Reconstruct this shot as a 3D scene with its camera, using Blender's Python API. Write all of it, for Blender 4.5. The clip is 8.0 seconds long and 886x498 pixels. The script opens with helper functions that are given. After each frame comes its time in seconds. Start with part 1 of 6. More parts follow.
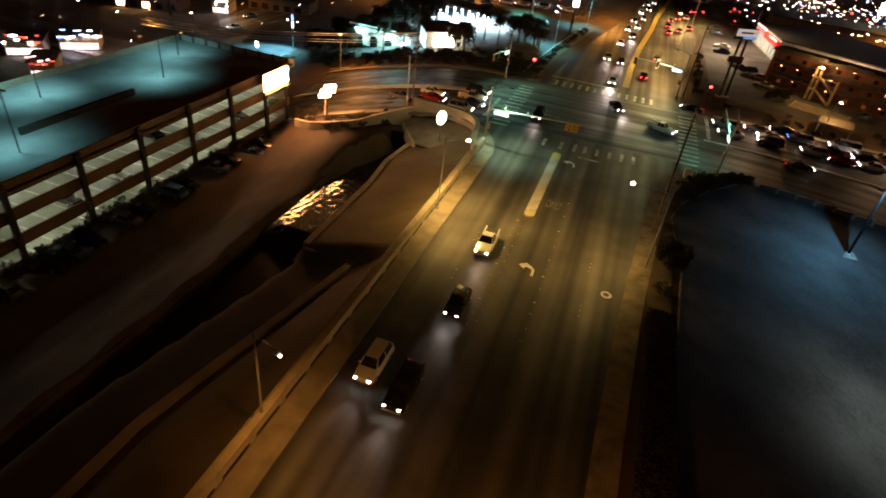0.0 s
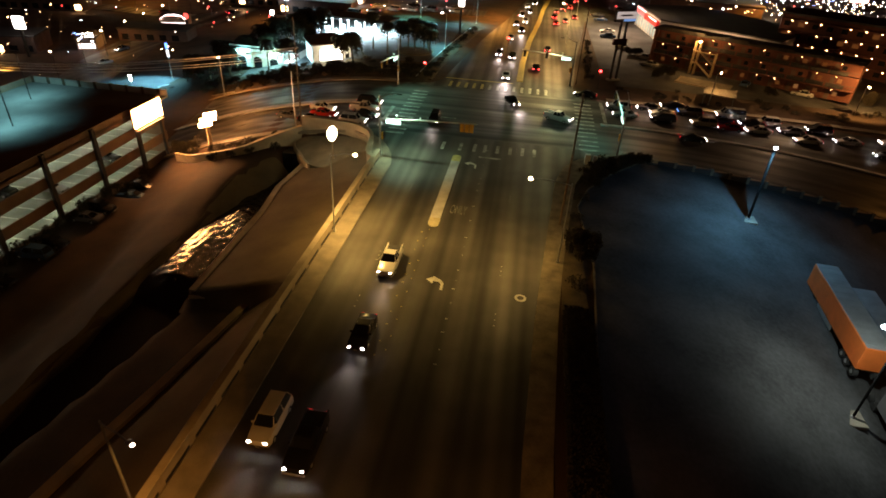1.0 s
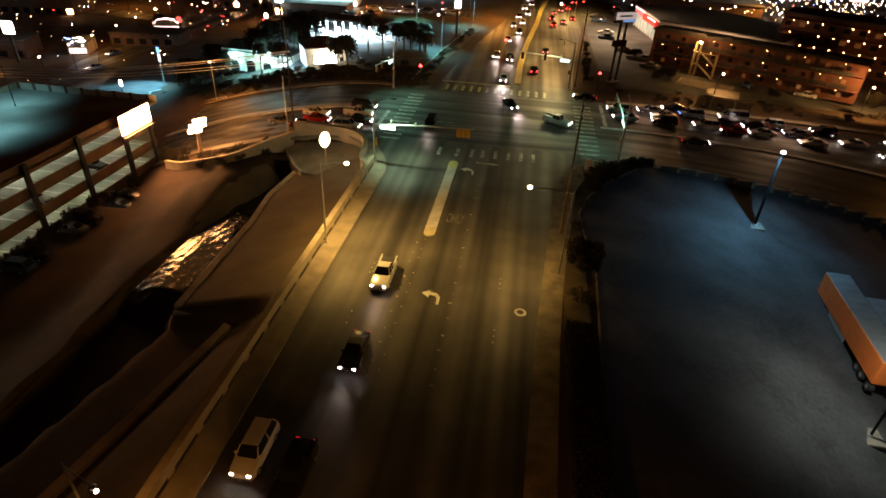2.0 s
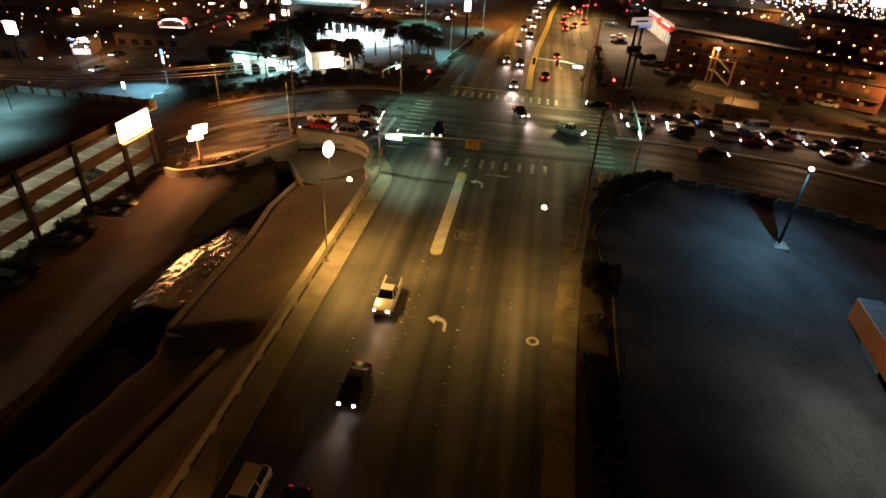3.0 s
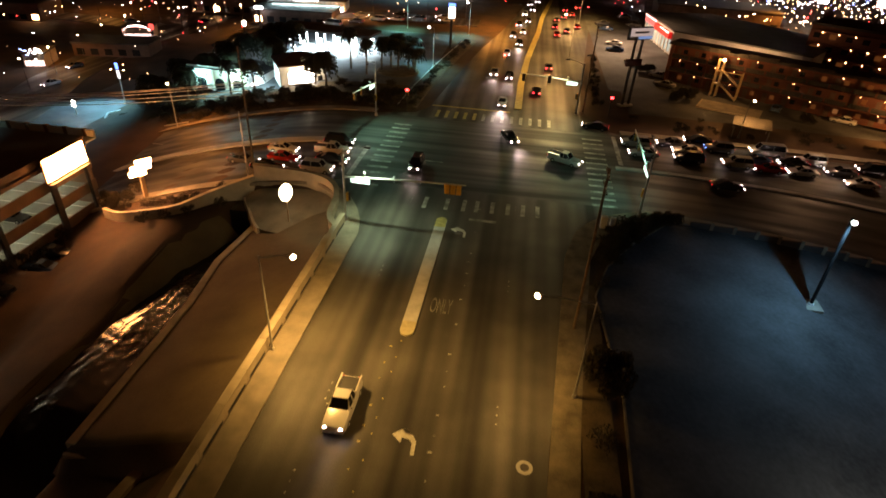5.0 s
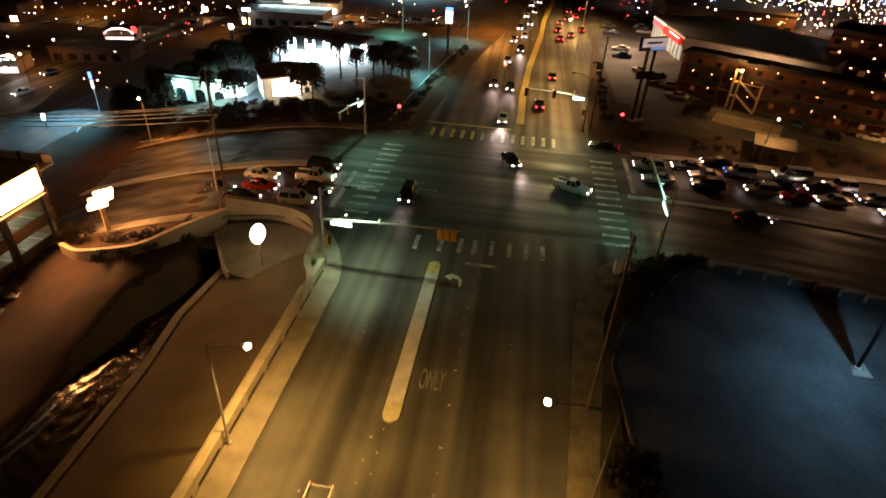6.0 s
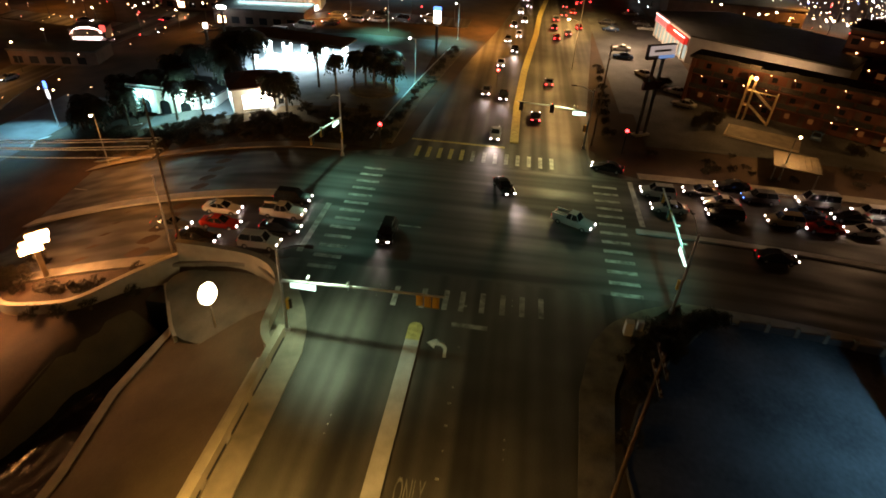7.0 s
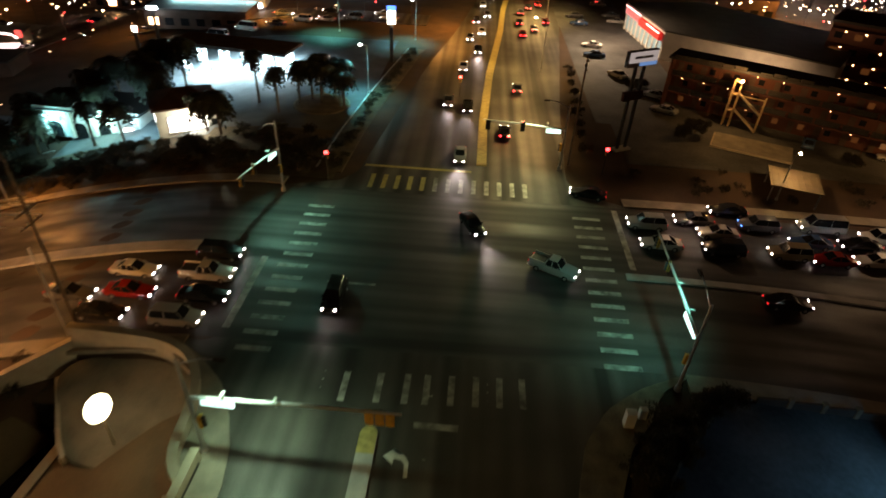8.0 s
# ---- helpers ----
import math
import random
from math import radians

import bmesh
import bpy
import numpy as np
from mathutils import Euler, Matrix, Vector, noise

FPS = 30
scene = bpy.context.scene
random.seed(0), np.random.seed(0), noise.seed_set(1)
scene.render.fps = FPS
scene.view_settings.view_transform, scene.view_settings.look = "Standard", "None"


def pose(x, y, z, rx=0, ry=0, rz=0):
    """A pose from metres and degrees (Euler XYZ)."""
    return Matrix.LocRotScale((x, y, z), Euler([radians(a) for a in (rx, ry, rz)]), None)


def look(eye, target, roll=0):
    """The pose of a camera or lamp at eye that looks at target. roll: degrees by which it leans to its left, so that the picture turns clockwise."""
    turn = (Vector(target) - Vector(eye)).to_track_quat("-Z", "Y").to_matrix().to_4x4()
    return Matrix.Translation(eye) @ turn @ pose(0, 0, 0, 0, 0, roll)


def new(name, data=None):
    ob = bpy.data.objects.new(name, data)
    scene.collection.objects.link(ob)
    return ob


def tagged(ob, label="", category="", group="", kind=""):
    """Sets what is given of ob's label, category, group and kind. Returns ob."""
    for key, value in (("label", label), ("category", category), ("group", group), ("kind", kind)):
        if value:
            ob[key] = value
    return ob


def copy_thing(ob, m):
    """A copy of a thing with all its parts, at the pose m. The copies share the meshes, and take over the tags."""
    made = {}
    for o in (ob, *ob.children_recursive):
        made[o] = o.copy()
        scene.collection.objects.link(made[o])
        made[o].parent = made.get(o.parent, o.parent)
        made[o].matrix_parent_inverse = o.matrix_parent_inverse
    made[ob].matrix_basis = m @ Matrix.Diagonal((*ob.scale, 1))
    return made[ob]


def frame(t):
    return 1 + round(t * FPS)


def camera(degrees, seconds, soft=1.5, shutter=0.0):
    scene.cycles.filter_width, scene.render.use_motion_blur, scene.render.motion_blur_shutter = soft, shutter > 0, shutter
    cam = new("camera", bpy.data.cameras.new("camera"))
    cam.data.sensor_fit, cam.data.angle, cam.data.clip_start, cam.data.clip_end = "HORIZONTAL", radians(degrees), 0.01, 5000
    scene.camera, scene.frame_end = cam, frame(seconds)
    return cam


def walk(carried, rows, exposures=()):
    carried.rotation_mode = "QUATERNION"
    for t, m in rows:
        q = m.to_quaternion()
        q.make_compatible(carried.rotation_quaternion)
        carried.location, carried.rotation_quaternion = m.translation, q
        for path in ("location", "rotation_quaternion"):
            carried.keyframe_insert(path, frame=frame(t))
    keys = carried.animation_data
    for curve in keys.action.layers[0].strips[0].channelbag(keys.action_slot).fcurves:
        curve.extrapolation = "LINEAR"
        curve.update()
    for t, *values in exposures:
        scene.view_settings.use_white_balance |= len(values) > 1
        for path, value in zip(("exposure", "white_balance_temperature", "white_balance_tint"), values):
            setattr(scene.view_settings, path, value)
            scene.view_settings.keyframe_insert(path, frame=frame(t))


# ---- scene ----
cam = camera(76.0, 8.0, soft=1.65, shutter=0.5)
PATH = [
    (0, (4.416, -3.523, 36.482), (3.981, -1.916, 35.375), 7.5),
    (0.5, (5.423, -1.038, 35.974), (5.082, 0.607, 34.89), 5.6),
    (1, (6.653, 1.564, 35.201), (6.442, 3.244, 34.137), 3.5),
    (1.5, (6.747, 2.956, 34.77), (6.546, 4.64, 33.711), 3.1),
    (3, (5.731, 8.417, 34.704), (5.502, 10.098, 33.645), 3.4),
    (3.5, (5.58, 10.929, 34.855), (5.348, 12.609, 33.796), 3.4),
    (4, (5.477, 13.962, 35.052), (5.241, 15.641, 33.991), 3.4),
    (4.5, (5.536, 17.824, 35.186), (5.329, 19.504, 34.121), 3.1),
    (6, (4.554, 32.516, 36.007), (4.356, 34.185, 34.922), 3.3),
    (6.5, (4.224, 38.054, 36.409), (4.03, 39.712, 35.309), 3.3),
    (7, (4.128, 43.997, 36.845), (3.951, 45.645, 35.726), 3.2),
    (7.5, (3.802, 50.417, 36.984), (3.644, 52.055, 35.847), 3.2),
    (8, (3.749, 57.285, 36.991), (3.677, 58.918, 35.838), 2.9),
]
walk(cam, [(t, look(eye, target, roll)) for t, eye, target, roll in PATH],
     exposures=[(0.0, 0.68, 7500, 29), (1.5, 0.54, 7650, 30), (3.5, 0.56, 8250, 40), (4.5, 0.5, 8350, 41), (6.5, 0.37, 8050, 37), (7.3, 0.34, 7700, 31), (8.0, 0.24, 7350, 28)])
# ---- camera and walk stay above; world and large lights ----
scene.view_settings.exposure = 0.0
world = bpy.data.worlds.new("night")
scene.world = world
world.use_nodes = True
wbg = world.node_tree.nodes["Background"]
wbg.inputs[0].default_value = (0.90, 0.22, 0.06, 1)   # faint town glow
wbg.inputs[1].default_value = 0.0055

SODIUM = (1.0, 0.47, 0.09)
STREET = (1.0, 0.68, 0.18)
TEAL = (0.16, 1.0, 0.78)
BLUE = (0.14, 0.74, 1.0)
WARM = (1.0, 0.58, 0.18)


def lamp(name, kind, at, power, colour, size=0.3, target=None, cone=150, blend=0.6):
    data = bpy.data.lights.new(name, kind)
    data.energy, data.color = power, colour
    if kind == "AREA":
        data.shape = "RECTANGLE"
        data.size, data.size_y = size if isinstance(size, tuple) else (size, size)
    else:
        data.shadow_soft_size = size
    if kind == "SPOT":
        data.spot_size, data.spot_blend = radians(cone), blend
    ob = new(name, data)
    if target is None:
        ob.location = at
    else:
        ob.matrix_world = look(at, target)
    return ob


# street luminaires: sodium on the near street, cool white over the crossing
lamp("lamp_street_sodium", "SPOT", (-10.9, 58.0, 9.85), 8000, STREET, 0.25, (-7.6, 59.6, 0), 156, 1.0)
lamp("lamp_street_sodium", "SPOT", (8.6, 56.9, 9.85), 3400, STREET, 0.25, (3.0, 57.0, 0), 156, 1.0)
lamp("lamp_street_sodium", "SPOT", (8.6, 1.0, 9.85), 12500, SODIUM, 0.25, (7.0, 5.2, 0), 132, 1.0)
lamp("lamp_street_sodium", "SPOT", (-11.4, 18.8, 9.2), 900, SODIUM, 0.25, (-12.2, 19.0, 0), 116, 1.0)
lamp("lamp_crossing_cool", "SPOT", (-11.0, 81.4, 9.9), 4300, (0.50, 1.0, 0.66), 0.25, (-9.0, 81.6, 0), 104, 1.0)
lamp("lamp_crossing_cool", "SPOT", (22.9, 95.0, 9.9), 2700, TEAL, 0.25, (18.6, 99.8, 0), 116, 1.0)
lamp("lamp_crossing_cool", "SPOT", (-20.4, 116.6, 9.9), 4100, (0.28, 1.0, 0.72), 0.25, (-13.5, 111.5, 0), 122, 1.0)
lamp("lamp_crossing_cool", "SPOT", (13.4, 131.7, 9.9), 4200, (0.72, 1.0, 0.50), 0.25, (6.0, 119.0, 0), 142, 0.7)
lamp("lamp_lot_blue", "SPOT", (40.52, 77.7, 8.6), 5000, (0.14, 0.62, 1.0), 0.05, (40.0, 75.5, -3), 160, 0.9)
lamp("lamp_lot_blue", "SPOT", (40.3, 46.3, 4.0), 2100, (0.66, 0.92, 0.86), 0.1, (39.5, 48.5, -5), 165, 0.7)
# sodium lamps over the cross street and the far street
# those at x 62, 33, 105 and -110 are added fill without fixtures
lamp("lamp_cross_sodium", "SPOT", (62.0, 123.0, 8.5), 1500, (1.0, 0.70, 0.38), 0.3, (61.0, 119.0, -2), 160, 0.6)
lamp("lamp_cross_sodium", "SPOT", (33.0, 124.0, 8.5), 1000, (1.0, 0.70, 0.38), 0.3, (33.0, 119.0, 0), 150, 0.6)
lamp("lamp_cross_sodium", "SPOT", (105.0, 124.0, 6.5), 4500, SODIUM, 0.3, (104.0, 119.0, -5), 165, 0.6)
lamp("lamp_cross_sodium", "SPOT", (-60.0, 121.6, 2.2), 4000, (1.0, 0.42, 0.09), 0.3, (-60.0, 115.0, -8), 165, 0.6)
lamp("lamp_cross_sodium", "SPOT", (-34.0, 93.8, 8.0), 1200, SODIUM, 0.3, (-36.0, 102.0, -2), 150, 0.6)
lamp("lamp_cross_sodium", "SPOT", (-110.0, 112.0, -2.0), 6000, SODIUM, 0.3, (-110.0, 112.0, -12), 165, 0.6)
lamp("lamp_far_street", "SPOT", (14.5, 152.0, 10.4), 9500, (1.0, 0.70, 0.24), 0.3, (4.0, 147.0, 0), 150, 0.6)
lamp("lamp_far_street", "SPOT", (14.5, 176.0, 10.4), 8500, (1.0, 0.70, 0.22), 0.3, (11.0, 176.0, 0), 165, 0.5)
lamp("lamp_far_street", "SPOT", (19.6, 226.0, 10.4), 26000, (1.0, 0.70, 0.22), 0.3, (16.0, 226.0, 0), 165, 0.5)
lamp("lamp_far_street", "SPOT", (-4.0, 205.0, 10.4), 12000, SODIUM, 0.3, (-2.0, 205.0, 0), 165, 0.5)
# added wide fill spots without fixtures, brightening the ground of the distant town
lamp("lamp_town", "SPOT", (-125.0, 170.0, -3.0), 1900, SODIUM, 0.4, (-125.0, 170.0, -12), 168, 0.6)
lamp("lamp_town", "SPOT", (-95.0, 215.0, -1.0), 2400, SODIUM, 0.4, (-95.0, 215.0, -12), 168, 0.6)
lamp("lamp_town", "SPOT", (-52.0, 206.0, 6.0), 7000, SODIUM, 0.4, (-45.0, 216.0, -6), 168, 0.6)
lamp("lamp_town", "SPOT", (-160.0, 240.0, -1.0), 4050, SODIUM, 0.4, (-160.0, 240.0, -12), 168, 0.6)
lamp("lamp_town", "SPOT", (90.0, 236.0, 10.0), 11700, SODIUM, 0.4, (90.0, 236.0, 0), 168, 0.6)
lamp("lamp_town", "SPOT", (140.0, 190.0, 8.0), 10800, SODIUM, 0.4, (140.0, 190.0, 0), 168, 0.6)
lamp("lamp_town", "SPOT", (-40.0, 262.0, 8.0), 26000, BLUE, 0.4, (-40.0, 262.0, -4), 168, 0.6)
# filling station
lamp("lamp_gas_canopy", "AREA", (-44.3, 169.9, 3.15), 33000, (0.42, 0.86, 1.0), (22.0, 6.5), (-44.3, 169.85, -3)).data.spread = radians(165)
lamp("lamp_gas_lot", "SPOT", (-16.9, 156.0, 8.4), 6500, (0.12, 0.92, 1.0), 0.3, (-17.6, 154.0, 0), 128, 0.9)
lamp("lamp_gas_far", "SPOT", (-12.0, 193.0, 8.4), 9000, (0.12, 0.92, 1.0), 0.3, (-12.6, 191.0, 0), 104, 1.0)
lamp("lamp_gas_far", "SPOT", (-30.8, 196.5, 8.0), 8000, (0.12, 1.0, 0.85), 0.3, (-31.2, 194.5, 0), 104, 1.0)
lamp("lamp_gas_wall", "POINT", (-66.5, 141.6, -2.4), 1500, (0.2, 0.9, 1.0), 0.2)
lamp("lamp_gas_wall", "POINT", (-58.0, 140.6, -1.6), 1700, (0.35, 1.0, 0.9), 0.2)
lamp("lamp_gas_wall", "POINT", (-50.4, 139.6, -0.2), 1500, (0.3, 0.8, 1.0), 0.2)
lamp("lamp_gas_wall", "POINT", (-40.0, 137.8, 1.4), 1300, (0.9, 1.0, 0.72), 0.2)
lamp("lamp_gas_drive", "SPOT", (-91.5, 143.0, -3.4), 15000, BLUE, 0.3, (-91.5, 138.0, -12), 118, 0.5)
# motel and shops
lamp("lamp_motel_yard", "SPOT", (46.4, 128.1, 6.4), 2000, (1.0, 0.66, 0.24), 0.2, (46.8, 131.0, 0), 160, 0.7)
lamp("lamp_motel_tower", "POINT", (47.2, 152.4, 8.0), 1700, WARM, 0.2)
lamp("lamp_motel_yard", "SPOT", (78.4, 133.6, 5.6), 4800, WARM, 0.2, (78.0, 138.0, 0), 165, 0.5)
lamp("lamp_motel_yard", "SPOT", (100.0, 132.0, 5.5), 4200, WARM, 0.2, (100.0, 133.0, 0), 165, 0.5)
# two added fill spots without fixtures brighten the store's lot and side wall
lamp("lamp_store_lot", "SPOT", (32.0, 199.0, 11.0), 17000, (1.0, 0.80, 0.48), 0.2, (33.0, 198.0, 0), 165, 0.5)
lamp("lamp_store_side", "SPOT", (57.0, 172.0, 5.6), 3000, (1.0, 0.70, 0.36), 0.2, (59.5, 180.0, 2.5), 165, 0.6)
# roof deck of the garage
for rx, ry, rp in ((-72.0, 76.0, 2600), (-65.6, 43.2, 2200), (-79.2, 58.0, 3000), (-79.0, 88.0, 2200)):
    lamp("lamp_roof_deck", "SPOT", (rx - 0.6, ry, 8.4), rp * 0.8, (0.22, 0.86, 0.95), 0.3, (rx - 2.0, ry, 0.5), 130, 1.0)
# headlight beams of the cars on the streets
for hx, hy, hp in ((-5.5, 49.6, 160), (-5.2, 37.9, 200), (-9.2, 26.5, 200), (-5.8, 24.8, 320), (-8.6, 96.9, 200), (5.75, 112.0, 2000), (2.2, 130.6, 2300), (2.6, 150.0, 700), (-0.9, 152.0, 600), (3.6, 184.5, 900)):
    lamp("lamp_headlights", "SPOT", (hx, hy, 0.85), hp, (1.0, 0.96, 0.88), 0.35, (hx + (8.4 if hx > 5 else 0), hy - 18, -0.3), 58, 1.0)


# ---- materials ----
def material(name, colour, rough=0.7, metal=0.0, vary=0.25, scale=2.0, fine=30.0, bump=0.0, stretch=(1, 1, 1), emit=None, power=0.0, dark=None, spec=0.5):
    m = bpy.data.materials.new(name)
    m.use_nodes = True
    nt = m.node_tree
    b = nt.nodes["Principled BSDF"]
    b.inputs["Roughness"].default_value = rough
    b.inputs["Metallic"].default_value = metal
    b.inputs["Specular IOR Level"].default_value = spec
    b.inputs["Base Color"].default_value = (*colour, 1)
    if emit:
        b.inputs["Emission Color"].default_value = (*emit, 1)
        b.inputs["Emission Strength"].default_value = power
    if vary:
        co = nt.nodes.new("ShaderNodeTexCoord")
        mp = nt.nodes.new("ShaderNodeMapping")
        mp.inputs["Scale"].default_value = stretch
        nt.links.new(co.outputs["Object"], mp.inputs[0])
        n1 = nt.nodes.new("ShaderNodeTexNoise")
        n1.inputs["Scale"].default_value, n1.inputs["Detail"].default_value = 1 / scale, 4
        n2 = nt.nodes.new("ShaderNodeTexNoise")
        n2.inputs["Scale"].default_value, n2.inputs["Detail"].default_value = fine, 3
        nt.links.new(mp.outputs[0], n1.inputs["Vector"])
        nt.links.new(co.outputs["Object"], n2.inputs["Vector"])
        mix = nt.nodes.new("ShaderNodeMix")
        mix.data_type = "RGBA"
        lo = dark or tuple(c * (1 - vary) for c in colour)
        hi = tuple(min(1, c * (1 + vary)) for c in colour)
        mix.inputs[6].default_value, mix.inputs[7].default_value = (*lo, 1), (*hi, 1)
        add = nt.nodes.new("ShaderNodeMath")
        add.operation = "MULTIPLY_ADD"
        add.inputs[1].default_value = 0.35
        ramp = nt.nodes.new("ShaderNodeMapRange")
        ramp.inputs[1].default_value, ramp.inputs[2].default_value = 0.45, 0.92
        nt.links.new(n2.outputs[0], add.inputs[0])
        nt.links.new(n1.outputs[0], add.inputs[2])
        nt.links.new(add.outputs[0], ramp.inputs[0])
        nt.links.new(ramp.outputs[0], mix.inputs[0])
        nt.links.new(mix.outputs[2], b.inputs["Base Color"])
        if bump:
            bp = nt.nodes.new("ShaderNodeBump")
            bp.inputs["Strength"].default_value, bp.inputs["Distance"].default_value = bump, 0.03
            nt.links.new(n2.outputs[0], bp.inputs["Height"])
            nt.links.new(bp.outputs[0], b.inputs["Normal"])
    return m


def glow(name, colour, power, sampled=True):
    m = material(name, (0.8, 0.8, 0.8) if power > 4 else tuple(0.12 * c for c in colour), 0.4, vary=0, emit=colour, power=power)
    if not sampled:
        m.cycles.emission_sampling = "NONE"
    return m


def asphalt(name, lo, hi, along):
    """Worn asphalt: long tyre tracks along the traffic, patches, fine grain; polished tracks shine more."""
    m = bpy.data.materials.new(name)
    m.use_nodes = True
    nt = m.node_tree
    b = nt.nodes["Principled BSDF"]
    co = nt.nodes.new("ShaderNodeTexCoord")

    def tex(scale, stretch, detail):
        mp = nt.nodes.new("ShaderNodeMapping")
        mp.inputs["Scale"].default_value = stretch
        nt.links.new(co.outputs["Object"], mp.inputs[0])
        n = nt.nodes.new("ShaderNodeTexNoise")
        n.inputs["Scale"].default_value, n.inputs["Detail"].default_value = scale, detail
        nt.links.new(mp.outputs[0], n.inputs["Vector"])
        return n.outputs[0]

    def scaled(v, a, b0, c, d):
        r = nt.nodes.new("ShaderNodeMapRange")
        for k, x in enumerate((a, b0, c, d)):
            r.inputs[k + 1].default_value = x
        nt.links.new(v, r.inputs[0])
        return r.outputs[0]

    def times(p, q, op="MULTIPLY"):
        k = nt.nodes.new("ShaderNodeMath")
        k.operation = op
        nt.links.new(p, k.inputs[0])
        nt.links.new(q, k.inputs[1])
        return k.outputs[0]

    track = scaled(tex(0.46, along, 1.2), 0.36, 0.64, 0.0, 1.0)
    patch_ = scaled(tex(0.16, (1, 1, 1), 3), 0.35, 0.7, 0.65, 1.25)
    grain = scaled(tex(11, (1, 1, 1), 3), 0.3, 0.7, 0.75, 1.25)
    tone = times(times(scaled(track, 0, 1, 0.42, 1.6), patch_), grain)
    mix = nt.nodes.new("ShaderNodeMix")
    mix.data_type = "RGBA"
    mix.inputs[6].default_value, mix.inputs[7].default_value = (*lo, 1), (*hi, 1)
    nt.links.new(scaled(tone, 0.2, 1.9, 0, 1), mix.inputs[0])
    nt.links.new(mix.outputs[2], b.inputs["Base Color"])
    nt.links.new(scaled(track, 0, 1, 0.74, 0.50), b.inputs["Roughness"])
    bp = nt.nodes.new("ShaderNodeBump")
    bp.inputs["Strength"].default_value, bp.inputs["Distance"].default_value = 0.3, 0.02
    nt.links.new(grain, bp.inputs["Height"])
    nt.links.new(bp.outputs[0], b.inputs["Normal"])
    return m


M_ASPHALT = asphalt("asphalt", (0.010, 0.009, 0.008), (0.125, 0.116, 0.10), (1, 0.022, 1))
M_CROSS = asphalt("asphalt_cross", (0.014, 0.013, 0.012), (0.095, 0.09, 0.08), (0.05, 1, 1))
M_LOT = material("lot_asphalt", (0.060, 0.061, 0.062), 0.8, vary=0.5, scale=7.0, fine=2.2, bump=0.3, dark=(0.016, 0.016, 0.017))
M_WALK = material("sidewalk_concrete", (0.24, 0.205, 0.16), 0.85, vary=0.3, scale=2.0, fine=12, bump=0.2)
# darker sidewalk concrete: the weaker light of the east side is in its colour
M_DIMWALK = material("dim_sidewalk", (0.18, 0.15, 0.105), 0.85, vary=0.45, scale=1.6, fine=10, bump=0.2)
M_KERB = material("kerb_concrete", (0.45, 0.45, 0.44), 0.85, vary=0.2, scale=1.5, fine=14, bump=0.2)
M_PARAPET = material("parapet_concrete", (0.42, 0.36, 0.27), 0.85, vary=0.2, scale=1.8, fine=14, bump=0.2)
M_BANK = material("bank_concrete", (0.108, 0.080, 0.041), 0.9, vary=0.35, scale=5.0, fine=7, bump=0.3)
M_BANKTOP = material("apron_concrete", (0.20, 0.175, 0.125), 0.9, vary=0.3, scale=2.5, fine=8, bump=0.25)
M_DIRT = material("dirt", (0.058, 0.032, 0.017), 0.95, vary=0.45, scale=6.0, fine=5, bump=0.5)
M_PAINT = material("road_paint_white", (0.40, 0.40, 0.36), 0.65, vary=0.4, scale=1.1, fine=2.6, dark=(0.09, 0.09, 0.08))
M_WORN = material("road_paint_worn", (0.24, 0.24, 0.21), 0.7, vary=0.5, scale=0.5, fine=7, dark=(0.05, 0.05, 0.045))
M_ARROW = material("road_paint_fresh", (0.62, 0.62, 0.56), 0.6, vary=0.25, scale=0.6, fine=12)
M_CREAM = material("nose_paint_cream", (0.46, 0.42, 0.27), 0.65, vary=0.2, scale=0.6, fine=12)
M_YELLOW = material("road_paint_yellow", (0.46, 0.38, 0.13), 0.6, vary=0.3, scale=0.5, fine=18)
M_METAL = material("galvanised_steel", (0.42, 0.43, 0.43), 0.45, 0.6, vary=0.15, scale=0.6, fine=20)
M_DARKMETAL = material("dark_painted_steel", (0.05, 0.045, 0.04), 0.5, 0.3, vary=0.2, scale=0.6)
M_WOOD = material("weathered_pole_wood", (0.17, 0.12, 0.08), 0.85, vary=0.3, scale=0.3, fine=25, bump=0.4)
M_SIGYEL = material("signal_yellow", (0.72, 0.42, 0.06), 0.5, vary=0.1, scale=0.5)
M_LOTPOLE = material("matt_black_pole", (0.012, 0.012, 0.013), 0.95, vary=0.1, spec=0.1)
# black plastic; also paints the shade in the culvert mouth and drain slots
M_BLACK = material("black_plastic_and_shade", (0.02, 0.02, 0.02), 0.5, vary=0.1)
M_STUCCO = material("white_stucco", (0.72, 0.70, 0.64), 0.9, vary=0.12, scale=2.0, fine=15, bump=0.2)
M_TAN = material("tan_stucco", (0.42, 0.33, 0.24), 0.9, vary=0.2, scale=2.0, fine=15, bump=0.2)
M_BROWN = material("garage_beam_concrete", (0.22, 0.14, 0.09), 0.85, vary=0.2, scale=3.0, fine=10, bump=0.2)
M_COLUMN = material("garage_column", (0.05, 0.042, 0.038), 0.8, vary=0.2, scale=2.0)
M_DECK = material("deck_concrete", (0.36, 0.38, 0.37), 0.8, vary=0.3, scale=6.0, fine=6, bump=0.2)
M_FLOOR = material("garage_floor_concrete", (0.27, 0.29, 0.25), 0.7, vary=0.35, scale=5.0, fine=6, bump=0.2)
M_ARM = material("pale_painted_steel", (0.62, 0.65, 0.65), 0.45, 0.1, vary=0.1, scale=0.8)
M_ROOF = material("dark_roofing", (0.045, 0.04, 0.037), 0.85, vary=0.3, scale=3.0, fine=8, bump=0.3)
